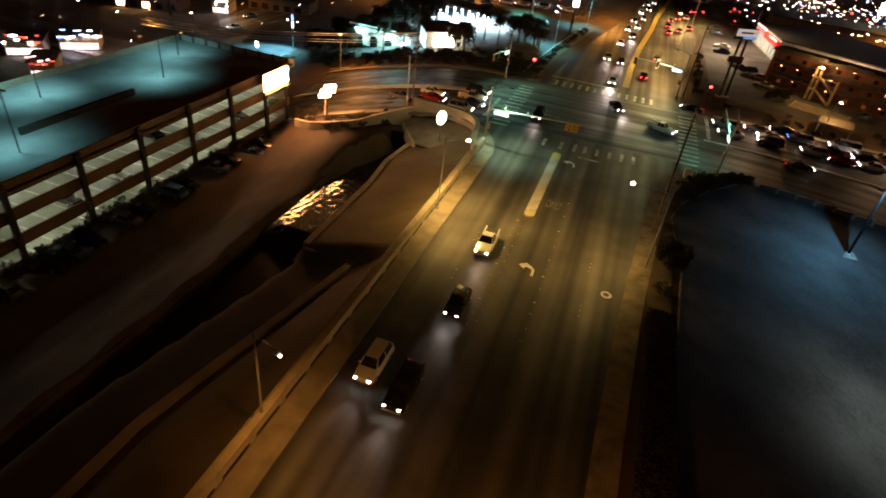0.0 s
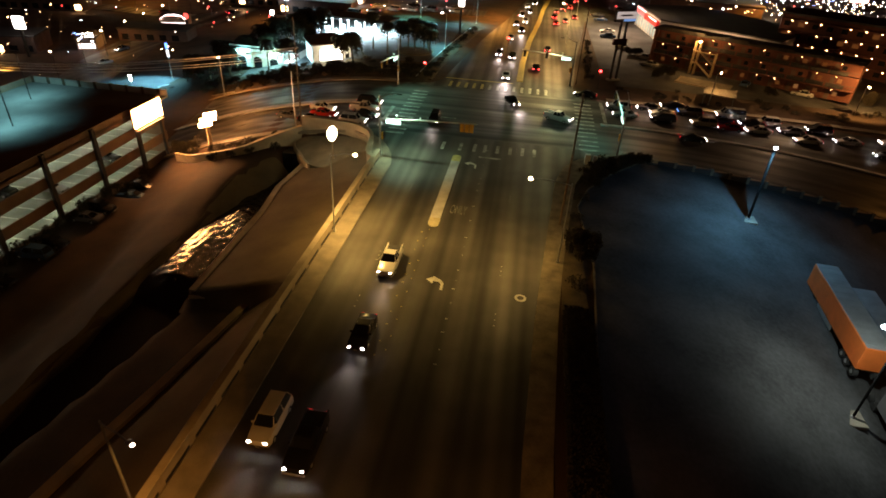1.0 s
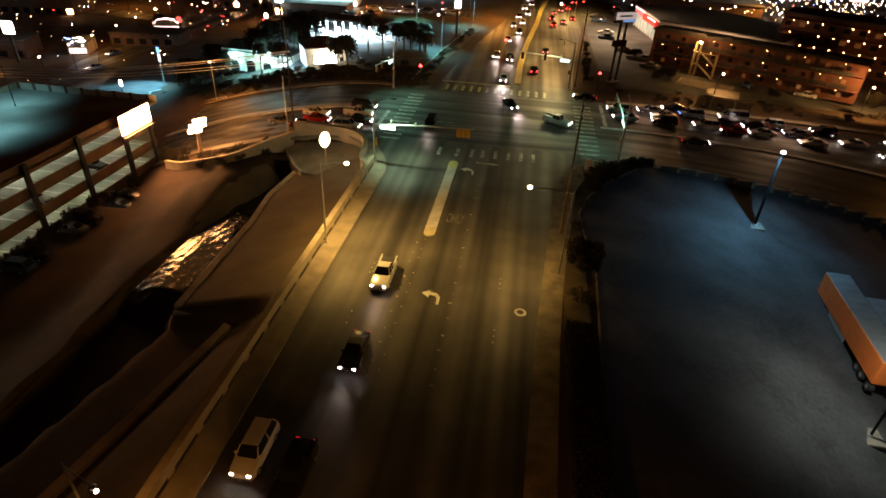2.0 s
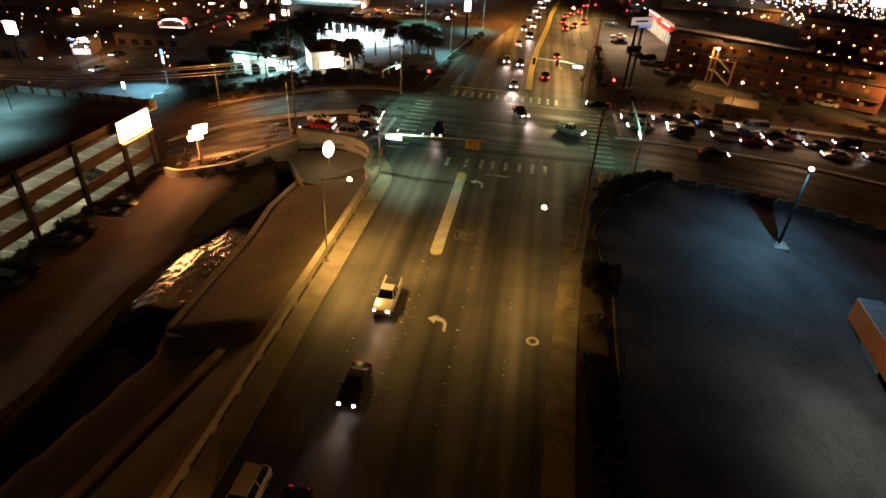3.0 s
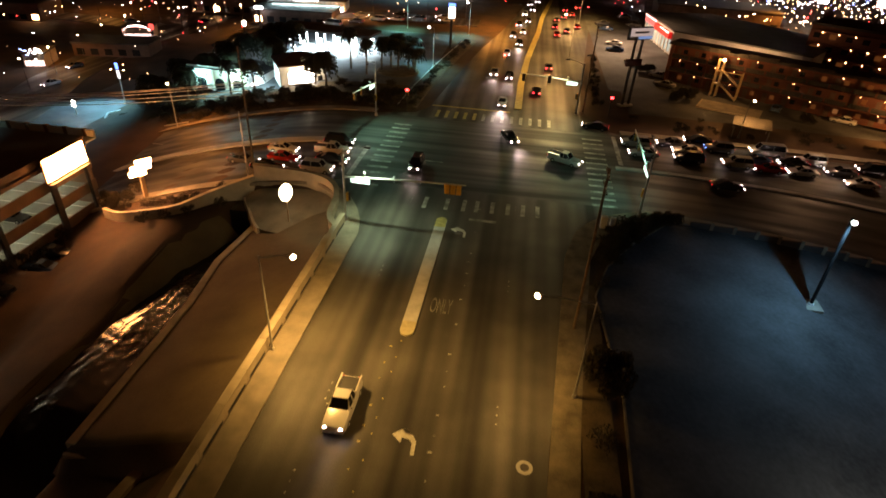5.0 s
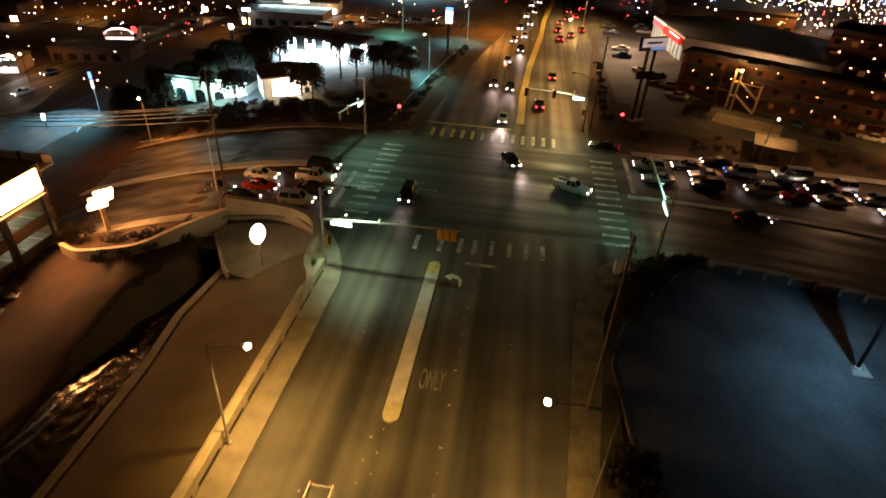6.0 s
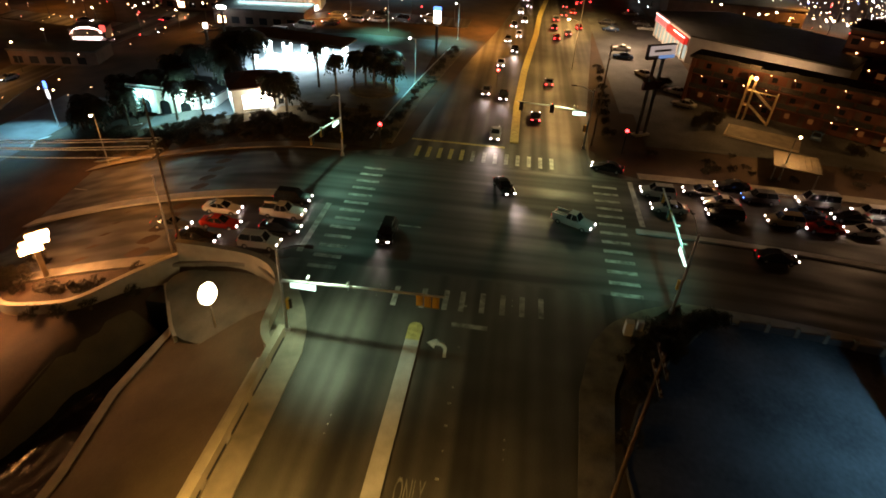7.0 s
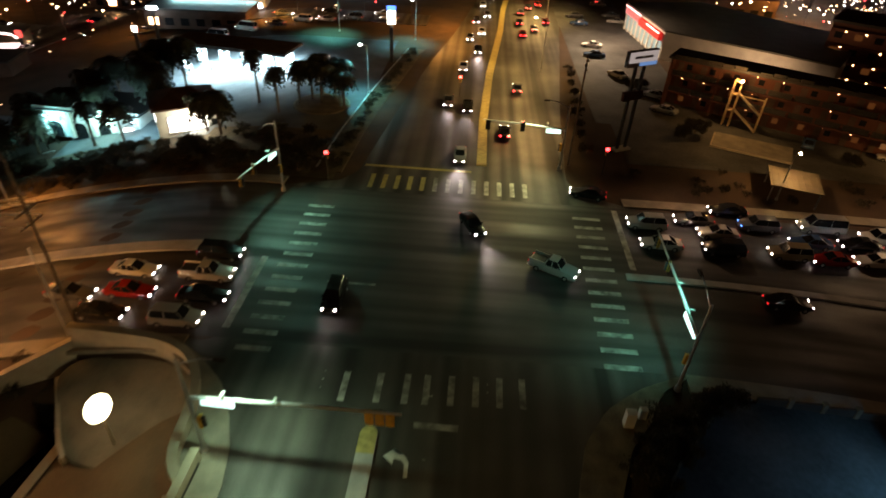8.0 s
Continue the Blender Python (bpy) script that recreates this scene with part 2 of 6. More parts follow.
M_TILE = material("clay_roof", (0.10, 0.06, 0.045), 0.85, vary=0.3, scale=2.0, fine=6, bump=0.5)
M_MOTEL = material("motel_wall", (0.12, 0.040, 0.024), 0.85, vary=0.2, scale=2.0, fine=12)
M_GLASS = material("dark_glass", (0.015, 0.017, 0.02), 0.08, vary=0)
M_TYRE = material("rubber_tyre", (0.02, 0.02, 0.02), 0.85, vary=0.1)
M_RIM = material("wheel_rim", (0.45, 0.45, 0.46), 0.35, 0.8, vary=0.1)
M_LEAF = material("bush_leaf", (0.042, 0.034, 0.018), 0.9, vary=0.5, scale=0.6, fine=6)
M_PALM = material("palm_leaf", (0.032, 0.038, 0.022), 0.75, vary=0.4, scale=0.8, fine=6)
M_TRUNK = material("palm_trunk", (0.13, 0.095, 0.065), 0.9, vary=0.35, scale=0.3, fine=12, bump=0.5)
M_GRASS = material("planting_bed", (0.09, 0.065, 0.035), 0.95, vary=0.5, scale=2.0, fine=6, bump=0.5)
M_ORANGE = material("orange_trailer_paint", (0.80, 0.17, 0.035), 0.45, vary=0.12, scale=1.5, fine=10)
M_TRAILER = material("trailer_roof_grey", (0.26, 0.28, 0.29), 0.6, vary=0.2, scale=1.5, fine=10)
M_CABLE = material("cable", (0.62, 0.60, 0.57), 0.35, 0.2, vary=0)
M_WATER = material("channel_water", (0.008, 0.007, 0.006), 0.23, vary=0.2, scale=1.5, fine=1.1, bump=1.0)
M_WATER.node_tree.nodes["Bump"].inputs["Distance"].default_value = 0.07

G_HEAD = glow("headlight_glow", (1.0, 0.97, 0.90), 45, False)
G_TAIL = glow("taillight_glow", (1.0, 0.022, 0.03), 18, False)
G_SOD = glow("sodium_glow", (1.0, 0.80, 0.38), 60, False)
G_COOL = glow("cool_glow", (0.80, 1.0, 0.95), 40, False)
G_BLUE = glow("blue_white_glow", (0.55, 0.85, 1.0), 30, False)
G_XENON = glow("blue_headlight_glow", (0.03, 0.22, 1.0), 6, False)
G_RED = glow("red_glow", (1.0, 0.03, 0.03), 14, False)
G_BILL = glow("billboard_glow", (1.0, 0.47, 0.15), 62)
G_SIGN = glow("lit_sign_glow", (1.0, 0.54, 0.20), 75)
G_OVAL = glow("oval_sign_glow", (0.92, 1.0, 0.62), 9)
G_NAME = glow("street_sign_glow", (0.50, 1.0, 0.90), 2.6, False)
G_SHOP = glow("shop_window_glow", (0.92, 1.0, 0.95), 6)
G_DIMWARM = glow("room_lamp_glow", (1.0, 0.60, 0.26), 13, False)
G_ROOM = glow("curtained_room_glow", (1.0, 0.36, 0.09), 0.05, False)
G_ROOMLIT = glow("lit_room_glow", (1.0, 0.46, 0.15), 0.13, False)
G_TAILDIM = glow("taillight_dim", (1.0, 0.03, 0.03), 0.8, False)
G_NEON = glow("red_neon_glow", (1.0, 0.10, 0.08), 1.6, False)
G_PINK = glow("pink_neon_glow", (1.0, 0.45, 0.42), 5, False)
G_STRIP = glow("garage_tube_glow", (0.86, 1.0, 0.74), 60)


# ---- building helpers ----
def T(x, y):
    """Height of the open land: level round the streets, falling away to both sides."""
    k = max(y + 10, 20) / 100
    d = max(abs(x) / k - 18, 0)
    if x < 0:
        return max(-6.5 * (d / 31) ** 1.6 * k, -12)
    return max(-2.5 * (d / 28) ** 2 * k * min(max((135 - y) / 50, 0.15), 1), -8)


def thing(name, at, label, category, group="", kind="", turn=0):
    ob = new(name)
    ob.empty_display_size = 0.3
    ob.matrix_basis = pose(*at, 0, 0, turn)
    return tagged(ob, label, category, group, kind)


def part(name, bm, mat, parent=None, label="", smooth=False):
    me = bpy.data.meshes.new(name)
    bmesh.ops.recalc_face_normals(bm, faces=bm.faces[:])
    bm.to_mesh(me)
    bm.free()
    if smooth:
        for p in me.polygons:
            p.use_smooth = True
    me.materials.append(mat)
    ob = new(name, me)
    ob.parent = parent
    return tagged(ob, label)


def share(name, me, parent, m):
    ob = new(name, me)
    ob.parent = parent
    ob.matrix_basis = m
    return ob


def box(bm, x0, x1, y0, y1, z0, z1, bev=0.0):
    c = bmesh.ops.create_cube(bm, size=1)["verts"]
    for v in c:
        v.co = ((x0 + x1) / 2 + v.co.x * (x1 - x0), (y0 + y1) / 2 + v.co.y * (y1 - y0), (z0 + z1) / 2 + v.co.z * (z1 - z0))
    if bev:
        es = {e for v in c for e in v.link_edges}
        bmesh.ops.bevel(bm, geom=list(es), offset=bev, segments=1, affect="EDGES")
    return bm


def boxes(*specs, bev=0.0):
    bm = bmesh.new()
    for s in specs:
        box(bm, *s, bev=bev)
    return bm


def rod(bm, a, b, r0, r1=None, n=8):
    """A tapered round bar from a to b."""
    a, b = Vector(a), Vector(b)
    r1 = r0 if r1 is None else r1
    q = (b - a).to_track_quat("Z", "Y")
    rings = []
    for p, r in ((a, r0), (b, r1)):
        rings.append([bm.verts.new(p + q @ Vector((r * math.cos(2 * math.pi * i / n), r * math.sin(2 * math.pi * i / n), 0))) for i in range(n)])
    for i in range(n):
        bm.faces.new((rings[0][i], rings[0][(i + 1) % n], rings[1][(i + 1) % n], rings[1][i]))
    bm.faces.new(rings[0][::-1])
    bm.faces.new(rings[1])
    return bm


def ball(bm, at, r, flat=1.0, sub=1):
    vs = bmesh.ops.create_icosphere(bm, subdivisions=sub, radius=r)["verts"]
    for v in vs:
        v.co = Vector((v.co.x, v.co.y, v.co.z * flat)) + Vector(at)
    return bm


def strip(points, width, z0, z1, rise=None):
    """A kerb or wall of that width and height along a plan line; z from rise(x, y)."""
    bm = bmesh.new()
    rows = []
    for i, (x, y) in enumerate(points):
        a = Vector(points[max(i - 1, 0)])
        b = Vector(points[min(i + 1, len(points) - 1)])
        d = (b - a).normalized()
        n = Vector((-d.y, d.x)) * width / 2
        g = rise(x, y) if rise else 0
        rows.append([bm.verts.new((x + s * n.x, y + s * n.y, g + z)) for s, z in ((1, z0), (1, z1), (-1, z1), (-1, z0))])
    for p, q in zip(rows, rows[1:]):
        for i in range(4):
            bm.faces.new((p[i], p[(i + 1) % 4], q[(i + 1) % 4], q[i]))
    bm.faces.new(rows[0])
    bm.faces.new(rows[-1][::-1])
    return bm


def sheet(xs, ys, height, inside=None):
    """A grid over the plan with z = height(x, y)."""
    bm = bmesh.new()
    vs = [[bm.verts.new((x, y, height(x, y))) for x in xs] for y in ys]
    for j in range(len(ys) - 1):
        for i in range(len(xs) - 1):
            if inside is None or inside((xs[i] + xs[i + 1]) / 2, (ys[j] + ys[j + 1]) / 2):
                bm.faces.new((vs[j][i], vs[j][i + 1], vs[j + 1][i + 1], vs[j + 1][i]))
    return bm


def span(a, b, step):
    n = max(1, round((b - a) / step))
    return [a + (b - a) * i / n for i in range(n + 1)]


def dense(points, step=2.0):
    out = []
    for (x0, y0), (x1, y1) in zip(points, points[1:]):
        n = max(1, int(math.hypot(x1 - x0, y1 - y0) / step))
        out += [(x0 + (x1 - x0) * i / n, y0 + (y1 - y0) * i / n) for i in range(n)]
    return out + [points[-1]]


def interp(v, table):
    for (a, p), (b, q) in zip(table, table[1:]):
        if v <= b:
            f = min(max((v - a) / (b - a), 0), 1)
            return p + (q - p) * f
    return table[-1][1]


# ---- ground ----
LIP = ((-40, -25.0), (10, -25.0), (18.5, -24.9), (27, -23.4), (34, -22.0), (40, -20.9), (46.8, -19.8), (47.2, -26.8), (61, -27.0), (67, -27.1), (75, -28.0), (86, -27.2), (96, -27.0))
BANK = ((-40, -34.0), (40, -34.2), (45, -34.4), (55, -34.8), (62, -35.0), (69, -35.3), (76.7, -36.0), (82, -34.6), (88, -31.6), (96, -31.0))
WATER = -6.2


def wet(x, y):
    """Level of the rippled water, its west edge tilted to mirror the billboard as a glint."""
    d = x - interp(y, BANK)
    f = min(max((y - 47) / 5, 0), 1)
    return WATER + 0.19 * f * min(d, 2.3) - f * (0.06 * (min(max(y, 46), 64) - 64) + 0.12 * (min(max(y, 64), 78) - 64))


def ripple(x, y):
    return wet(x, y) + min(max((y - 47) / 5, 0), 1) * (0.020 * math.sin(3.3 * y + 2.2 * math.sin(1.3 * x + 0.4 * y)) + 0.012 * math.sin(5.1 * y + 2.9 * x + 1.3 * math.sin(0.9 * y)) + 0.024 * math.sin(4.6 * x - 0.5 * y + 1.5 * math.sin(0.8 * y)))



def west_top(y):
    return max(-5.4 - 0.8 * min(max((y - 57) / 8, 0), 1), T(-40, y) - 0.15 if y > 60 else -9)


def land(x, y):
    """The ground sheet: the open land with the drainage channel cut into it."""
    t = T(x, y) - 0.06
    if y > 91.5 or x > -15.2 or x < -60:
        return t
    lip, bank = interp(y, LIP), interp(y, BANK)
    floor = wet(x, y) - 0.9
    if x > lip:
        f = (x + 15.2) / (lip + 15.2)
        z = -0.4 - 3.6 * f ** 0.9
    elif x > lip - 0.7:
        z = -4.0
    elif x > bank - 0.8:
        d = lip - 0.7 - x
        z = max(floor, -4.0 - (2.6 * d if y > 47 else 0.16 * d + 2.0 * max(d - 6.6, 0)))
    else:
        w = interp(y, ((60, 9.0), (90, 6.0)))
        f = min((bank - 0.8 - x) / w, 1)
        top = t if y > 76 else max(t, -9.2)
        b = west_top(y)
        z = b + f * (top - b)
    if y > 84 and x > -27.5:
        f = min((y - 84) / 7, 1)
        z = z * (1 - f) + (t - 1.6) * f
    return z


gx = span(-3000, -400, 650) + span(-400, -64, 24)[1:] + span(-64, 72, 0.9)[1:] + span(72, 400, 18)[1:] + span(400, 3000, 650)[1:]
gy = span(-600, -40, 80) + span(-40, 140, 1.3)[1:] + span(140, 460, 10)[1:] + span(460, 4000, 500)[1:]
ground = tagged(part("ground", sheet(gx, gy, land), M_DIRT, smooth=True), "bare brown dirt ground with a drainage channel", "ground", kind="structure")
bank_top = tagged(part("channel_bank", sheet(span(-29.2, -15.3, 0.5), span(-40, 90, 1.2), lambda x, y: land(x, y) + 0.04, lambda x, y: x > interp(y, LIP) + 0.2), M_BANK, smooth=True), "brown stained concrete bank sloping to the channel", "bank", kind="structure")
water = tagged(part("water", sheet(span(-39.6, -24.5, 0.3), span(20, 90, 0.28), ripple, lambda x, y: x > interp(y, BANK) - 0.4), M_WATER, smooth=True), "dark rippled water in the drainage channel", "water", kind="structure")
west_bank = bmesh.new()
rows = [[west_bank.verts.new((interp(y, BANK) + dx + 0.25 * math.sin(y * 0.7 + dx), y, west_top(y) + z)) for dx, z in ((1.6, -3.0), (0.4, -1.2), (-0.8, -0.2), (-1.6, 0.1))] for y in span(-40, 86, 1.0)]
for p, q in zip(rows, rows[1:]):
    for i in range(3):
        west_bank.faces.new((p[i], p[i + 1], q[i + 1], q[i]))
tagged(part("channel_slope", west_bank, M_BANK, smooth=True), "brown sloping west bank of the channel", "bank", kind="structure")
lip_line = [(interp(y, LIP) - 0.3, y) for y in span(-30, 86, 1.0)]
for line, width, rise in (([p for p in lip_line if p[1] > 47.1], 0.8, -3.8), ([p for p in lip_line if p[1] < 46.9] + [(-19.9, 46.9)], 0.9, -3.45), ([(-27.0, 47.1), (-19.8, 47.1)], 0.25, -3.85)):
    tagged(part("channel_kerb", strip(line, width, -4.6, rise), M_PARAPET), "pale concrete lip along the channel", "kerb", kind="structure")

# ---- streets ----
CY0, CY1 = 93.2, 121.6     # kerbs of the cross street


def right_kerb(y):
    return interp(y, ((-120, 9.6), (28, 9.9), (48, 10.6), (66, 11.9), (79, 12.8), (85, 14.2), (88.5, 16.4), (91.0, 19.5), (CY0, 24.0)))


def left_kerb(y):
    return interp(y, ((-120, -11.3), (79, -11.8), (82, -12.4), (85, -13.6), (88, -15.4), (90.6, -18.2), (CY0, -22.5)))


def patch(name, ys, x0, x1, mat, label, lift=0.0, n=8):
    bm = bmesh.new()
    rows = []
    for y in ys:
        a, b = x0(y), x1(y)
        rows.append([bm.verts.new((a + (b - a) * i / n, y, T(a + (b - a) * i / n, y) * (1 if abs(a + (b - a) * i / n) > 20 else 0) + lift)) for i in range(n + 1)])
    for p, q in zip(rows, rows[1:]):
        for i in range(n):
            bm.faces.new((p[i], p[i + 1], q[i + 1], q[i]))
    return tagged(part(name, bm, mat), label, "road", kind="structure")


patch("road", span(-120, 70, 10) + span(70, CY0, 1.0)[1:], left_kerb, right_kerb, M_ASPHALT, "worn dark asphalt street with tyre streaks")
tagged(part("cross_street", sheet(span(-330, -34, 8) + span(-34, 34, 3)[1:] + span(34, 330, 8)[1:], span(CY0, CY1, 2.5), lambda x, y: T(x, y) + 0.004), M_CROSS), "dark asphalt cross street of a wide junction", "road", kind="structure")
patch("far_street", span(CY1, 130, 1.2) + span(130, 420, 10)[1:], lambda y: interp(y, ((CY1, -21.0), (124, -13.5), (127, -11.5), (147, -9.6), (176, -6.5), (205, -2.0), (420, 22.0))), lambda y: interp(y, ((CY1, 26.0), (124, 20), (128, 17.2), (152, 18.6), (180, 21.2), (211, 24.0), (420, 44))), M_ASPHALT, "asphalt street continuing beyond the junction")


def walk_strip(name, line, width, label, z1=0.16):
    return tagged(part(name, strip(dense(line, 3), width, -0.3, z1, lambda x, y: T(x, y) if abs(x) > 20 else 0), M_WALK), label, "pavement", kind="structure")


def walkway(name, ys, x0, x1, label):
    bm = bmesh.new()
    rows = [[bm.verts.new((x, y, z)) for x, z in ((x0(y), -0.2), (x0(y), 0.16), (x1(y), 0.16), (x1(y), -0.2))] for y in ys]
    for p, q in zip(rows, rows[1:]):
        for i in range(3):
            bm.faces.new((p[i], p[i + 1], q[i + 1], q[i]))
    bm.faces.new(rows[0])
    bm.faces.new(rows[-1])
    return tagged(part(name, bm, M_WALK if "west" in name else M_DIMWALK), label, "pavement", kind="structure")


walkway("pavement_west", span(-120, 79, 8) + span(79, 92.8, 0.8)[1:], lambda y: interp(y, ((78, -13.9), (79.4, -15.6), (84, -15.9), (88, -17.4), (92.8, -23.5))), lambda y: left_kerb(y), "tan concrete sidewalk beside the parapet")
walkway("pavement_east", span(-120, 70, 8) + span(70, 92.8, 0.8)[1:], right_kerb, lambda y: right_kerb(y) + interp(y, ((28, 2.3), (60, 2.3), (80, 3.0), (88, 4.0), (92.8, 1.0))), "tan concrete sidewalk with worn edge, coloured darker for weak light")
for side, line, lab in (("pavement_north_west", [(-20.5, 122.8), (-60, 122.8), (-86, 122.8)], "concrete sidewalk beside planted bed"), ("pavement_north_east", [(24, 123.0), (70, 124.0), (160, 126.0)], "concrete sidewalk of the cross street"), ("pavement_south_east", [(24, 92.3), (40, 92.2), (160, 92.2)], "concrete sidewalk beside the parking lot"), ("pavement_south_west", [(-20.5, 92.2), (-36, 92.2), (-110, 92.2)], "concrete sidewalk of the cross street")):
    walk_strip(side, line, 2.0, lab)
# raised islands
tagged(part("median", strip(dense([(-2.45, 62.6), (-2.4, 84.3)], 2), 1.35, -0.1, 0.18), M_KERB), "pale concrete median island in the street", "median", kind="structure")
nose = bmesh.new()
rod(nose, (-2.42, 84.3, 0.02), (-2.42, 84.3, 0.186), 0.68, 0.66, 14)
box(nose, -3.1, -1.75, 82.5, 84.3, 0.0, 0.184)
tagged(part("median_nose", nose, M_YELLOW), "yellow painted rounded nose of the median", "median", kind="structure")
nose = bmesh.new()
rod(nose, (-2.42, 62.6, 0.02), (-2.42, 62.6, 0.186), 0.68, 0.66, 14)
box(nose, -3.1, -1.75, 62.6, 64.0, 0.0, 0.184)
tagged(part("median_nose", nose, M_CREAM), "cream painted rounded nose of the median", "median", kind="structure")
tagged(part("median_west", strip(dense([(-24.5, 107.2), (-200, 107.2)], 4), 1.9, -0.1, 0.18, T), M_KERB), "pale concrete median of the cross street", "median", kind="structure")
tagged(part("median_east", strip(dense([(21.5, 107.0), (200, 107.0)], 4), 1.0, -0.1, 0.18, T), M_KERB), "pale concrete median of the cross street", "median", kind="structure")
fm = [(5.4, 131), (5.4, 148), (6.3, 172), (8.8, 206), (9.8, 230), (16, 300)]
tagged(part("median_far", strip(dense(fm, 4), 1.4, -0.1, 0.18), M_YELLOW), "kerbed median along the far street", "median", kind="structure")


# road markings, each a piece of paint of its own
def bar(name, x0, x1, y0, y1, mat, parent, z=0.012):
    return part(name, boxes((x0, x1, y0, y1, z - 0.008, z)), mat, parent)


cw = thing("crosswalk", (0, 0, 0), "worn white ladder crosswalk bars", "crosswalk", "crosswalks", "structure")
for x in (-5.6, -2.72, -0.42, 1.28, 3.34, 5.4, 7.38, 9.3):
    bar("stripe", x, x + 0.55, 87.5 + 0.05 * x, 90.7 + 0.05 * x, M_PAINT, cw)
cw = thing("crosswalk", (0, 0, 0), "worn white ladder crosswalk bars", "crosswalk", "crosswalks", "structure")
for i in range(13):
    y = 93.2 + 2.08 * i
    bar("stripe", 17.0, 20.4, y, y + 0.62, M_PAINT, cw)
cw = thing("crosswalk", (0, 0, 0), "worn white ladder crosswalk bars", "crosswalk", "crosswalks", "structure")
for i in range(13):
    y = 91.9 + 2.06 * i
    bar("stripe", -15.9, -12.7, y, y + 0.62, M_PAINT, cw)
cw = thing("crosswalk", (0, 0, 0), "yellow and white crosswalk bars", "crosswalk", "crosswalks", "structure")
for i in range(13):
    x = -9.6 + 1.72 * i
    bar("stripe", x, x + 0.6, 122.6, 126.4, M_YELLOW if i < 5 else M_PAINT, cw)
lines = thing("road_marking", (0, 0, 0), "white and yellow painted lane and stop lines", "road marking", "", "structure")
bar("stop_line", 0.9, 4.4, 85.2, 85.8, M_PAINT, lines)
bar("stop_line", -18.0, -17.3, 94.5, 105.8, M_PAINT, lines)
bar("stop_line", 22.2, 22.9, 108.4, 121.0, M_PAINT, lines)
bar("stop_line", -11.0, 4.0, 128.6, 129.2, M_YELLOW, lines)
bar("edge_line", -10.0, -5.0, 102.2, 102.5, M_PAINT, lines)
for i in range(7):
    bar("lane_dash", -62 - 9 * i, -58.5 - 9 * i, 114.4, 114.6, M_PAINT, lines, T(-60 - 9 * i, 114.5) + 0.02)
stud = random.Random(31)
for k in range(26):
    y = 36 + 2.2 * k + stud.uniform(-0.5, 0.5)
    if stud.random() < 0.3:
        continue
    part("lane_stud", boxes((1.9 + stud.uniform(-0.12, 0.12), 2.12, y, y + stud.uniform(0.08, 0.2), 0, 0.02)), M_PAINT, lines)
    if k < 12:
        part("lane_stud", boxes((-3.6, -3.43 + stud.uniform(-0.08, 0.1), y, y + stud.uniform(0.08, 0.2), 0, 0.02)), M_YELLOW, lines)
        part("lane_stud", boxes((-2.75, -2.63, y + 0.9, y + 1.02, 0, 0.02)), M_YELLOW, lines)
    if k % 4 == 0:
        for q in range(3):
            part("lane_stud", boxes((6.6, 6.72, y + 0.9 * q, y + 0.9 * q + 0.12, 0, 0.02)), M_PAINT, lines)
            part("lane_stud", boxes((-7.3, -7.18, y + 0.9 * q, y + 0.9 * q + 0.12, 0, 0.02)), M_PAINT, lines)


def arrow(at):
    bm = bmesh.new()
    pts = [(0.55, -1.2), (0.85, -1.2), (0.80, 0.1), (0.45, 0.62), (-0.35, 0.72), (-0.35, 1.15), (-1.15, 0.45), (-0.35, -0.25), (-0.35, 0.25), (0.2, 0.2), (0.5, -0.1)]
    f = bm.faces.new([bm.verts.new((x, y, 0.012)) for x, y in pts])
    bmesh.ops.triangulate(bm, faces=[f])
    ob = part("turn_arrow", bm, M_ARROW)
    ob.location = (at[0], at[1], 0)
    return tagged(ob, "white painted left turn arrow on asphalt", "road marking", "turn arrows", "structure")


arrow((0.0, 50.3))
arrow((0.1, 82.1))
txt = bpy.data.curves.new("only", "FONT")
txt.body, txt.size, txt.align_x, txt.extrude = "ONLY", 1.0, "CENTER", 0.003
txt.materials.append(M_WORN)
word = new("word_only", txt)
word.matrix_basis = pose(0.15, 66.0, 0.012) @ Matrix.Diagonal((0.82, 3.4, 1, 1))
tagged(word, "white painted word on the turn lane", "road marking", kind="structure")
mh = bmesh.new()
rod(mh, (9.0, 49.6, 0.0), (9.0, 49.6, 0.02), 0.62, 0.62, 20)
manhole = tagged(part("manhole", mh, M_KERB), "round pale concrete collar of a manhole", "manhole")
mh = bmesh.new()
rod(mh, (9.0, 49.6, 0.0), (9.0, 49.6, 0.03), 0.34, 0.34, 18)
part("cover", mh, M_DARKMETAL, manhole, "dark iron cover")

# ---- parapet and culvert walls ----
par = thing("parapet", (0, 0, 0), "low tan concrete parapet wall along the sidewalk", "wall", kind="structure")
wall_len = 3.9
k = 0
y = -40.0
while y < 78:
    z = -0.15
    part("wall_panel", boxes((-14.42, -13.98, y + 0.05, y + wall_len - 0.05, -0.5, 1.36), bev=0.03), M_PARAPET, par)
    part("wall_cap", boxes((-14.54, -13.88, y + 0.04, y + wall_len - 0.04, 1.36, 1.52), bev=0.03), M_PARAPET, par)
    part("wall_pier", boxes((-14.47, -13.96, y - 0.10, y + 0.045, -0.5, 1.53), bev=0.02), M_PARAPET, par)
    # no recess: a thin black plate paints the slot's dark inside
    part("drain_slot", boxes((-13.99, -13.972, y + 0.35, y + wall_len - 0.5, 0.17, 0.50)), M_BLACK, par, "flat black plate painted as the shade of a drain slot")
    y += wall_len
part("coping", strip([(-15.0, -40), (-15.0, 78)], 1.2, -1.2, -0.12), M_PARAPET, par, "tan concrete strip behind the wall")
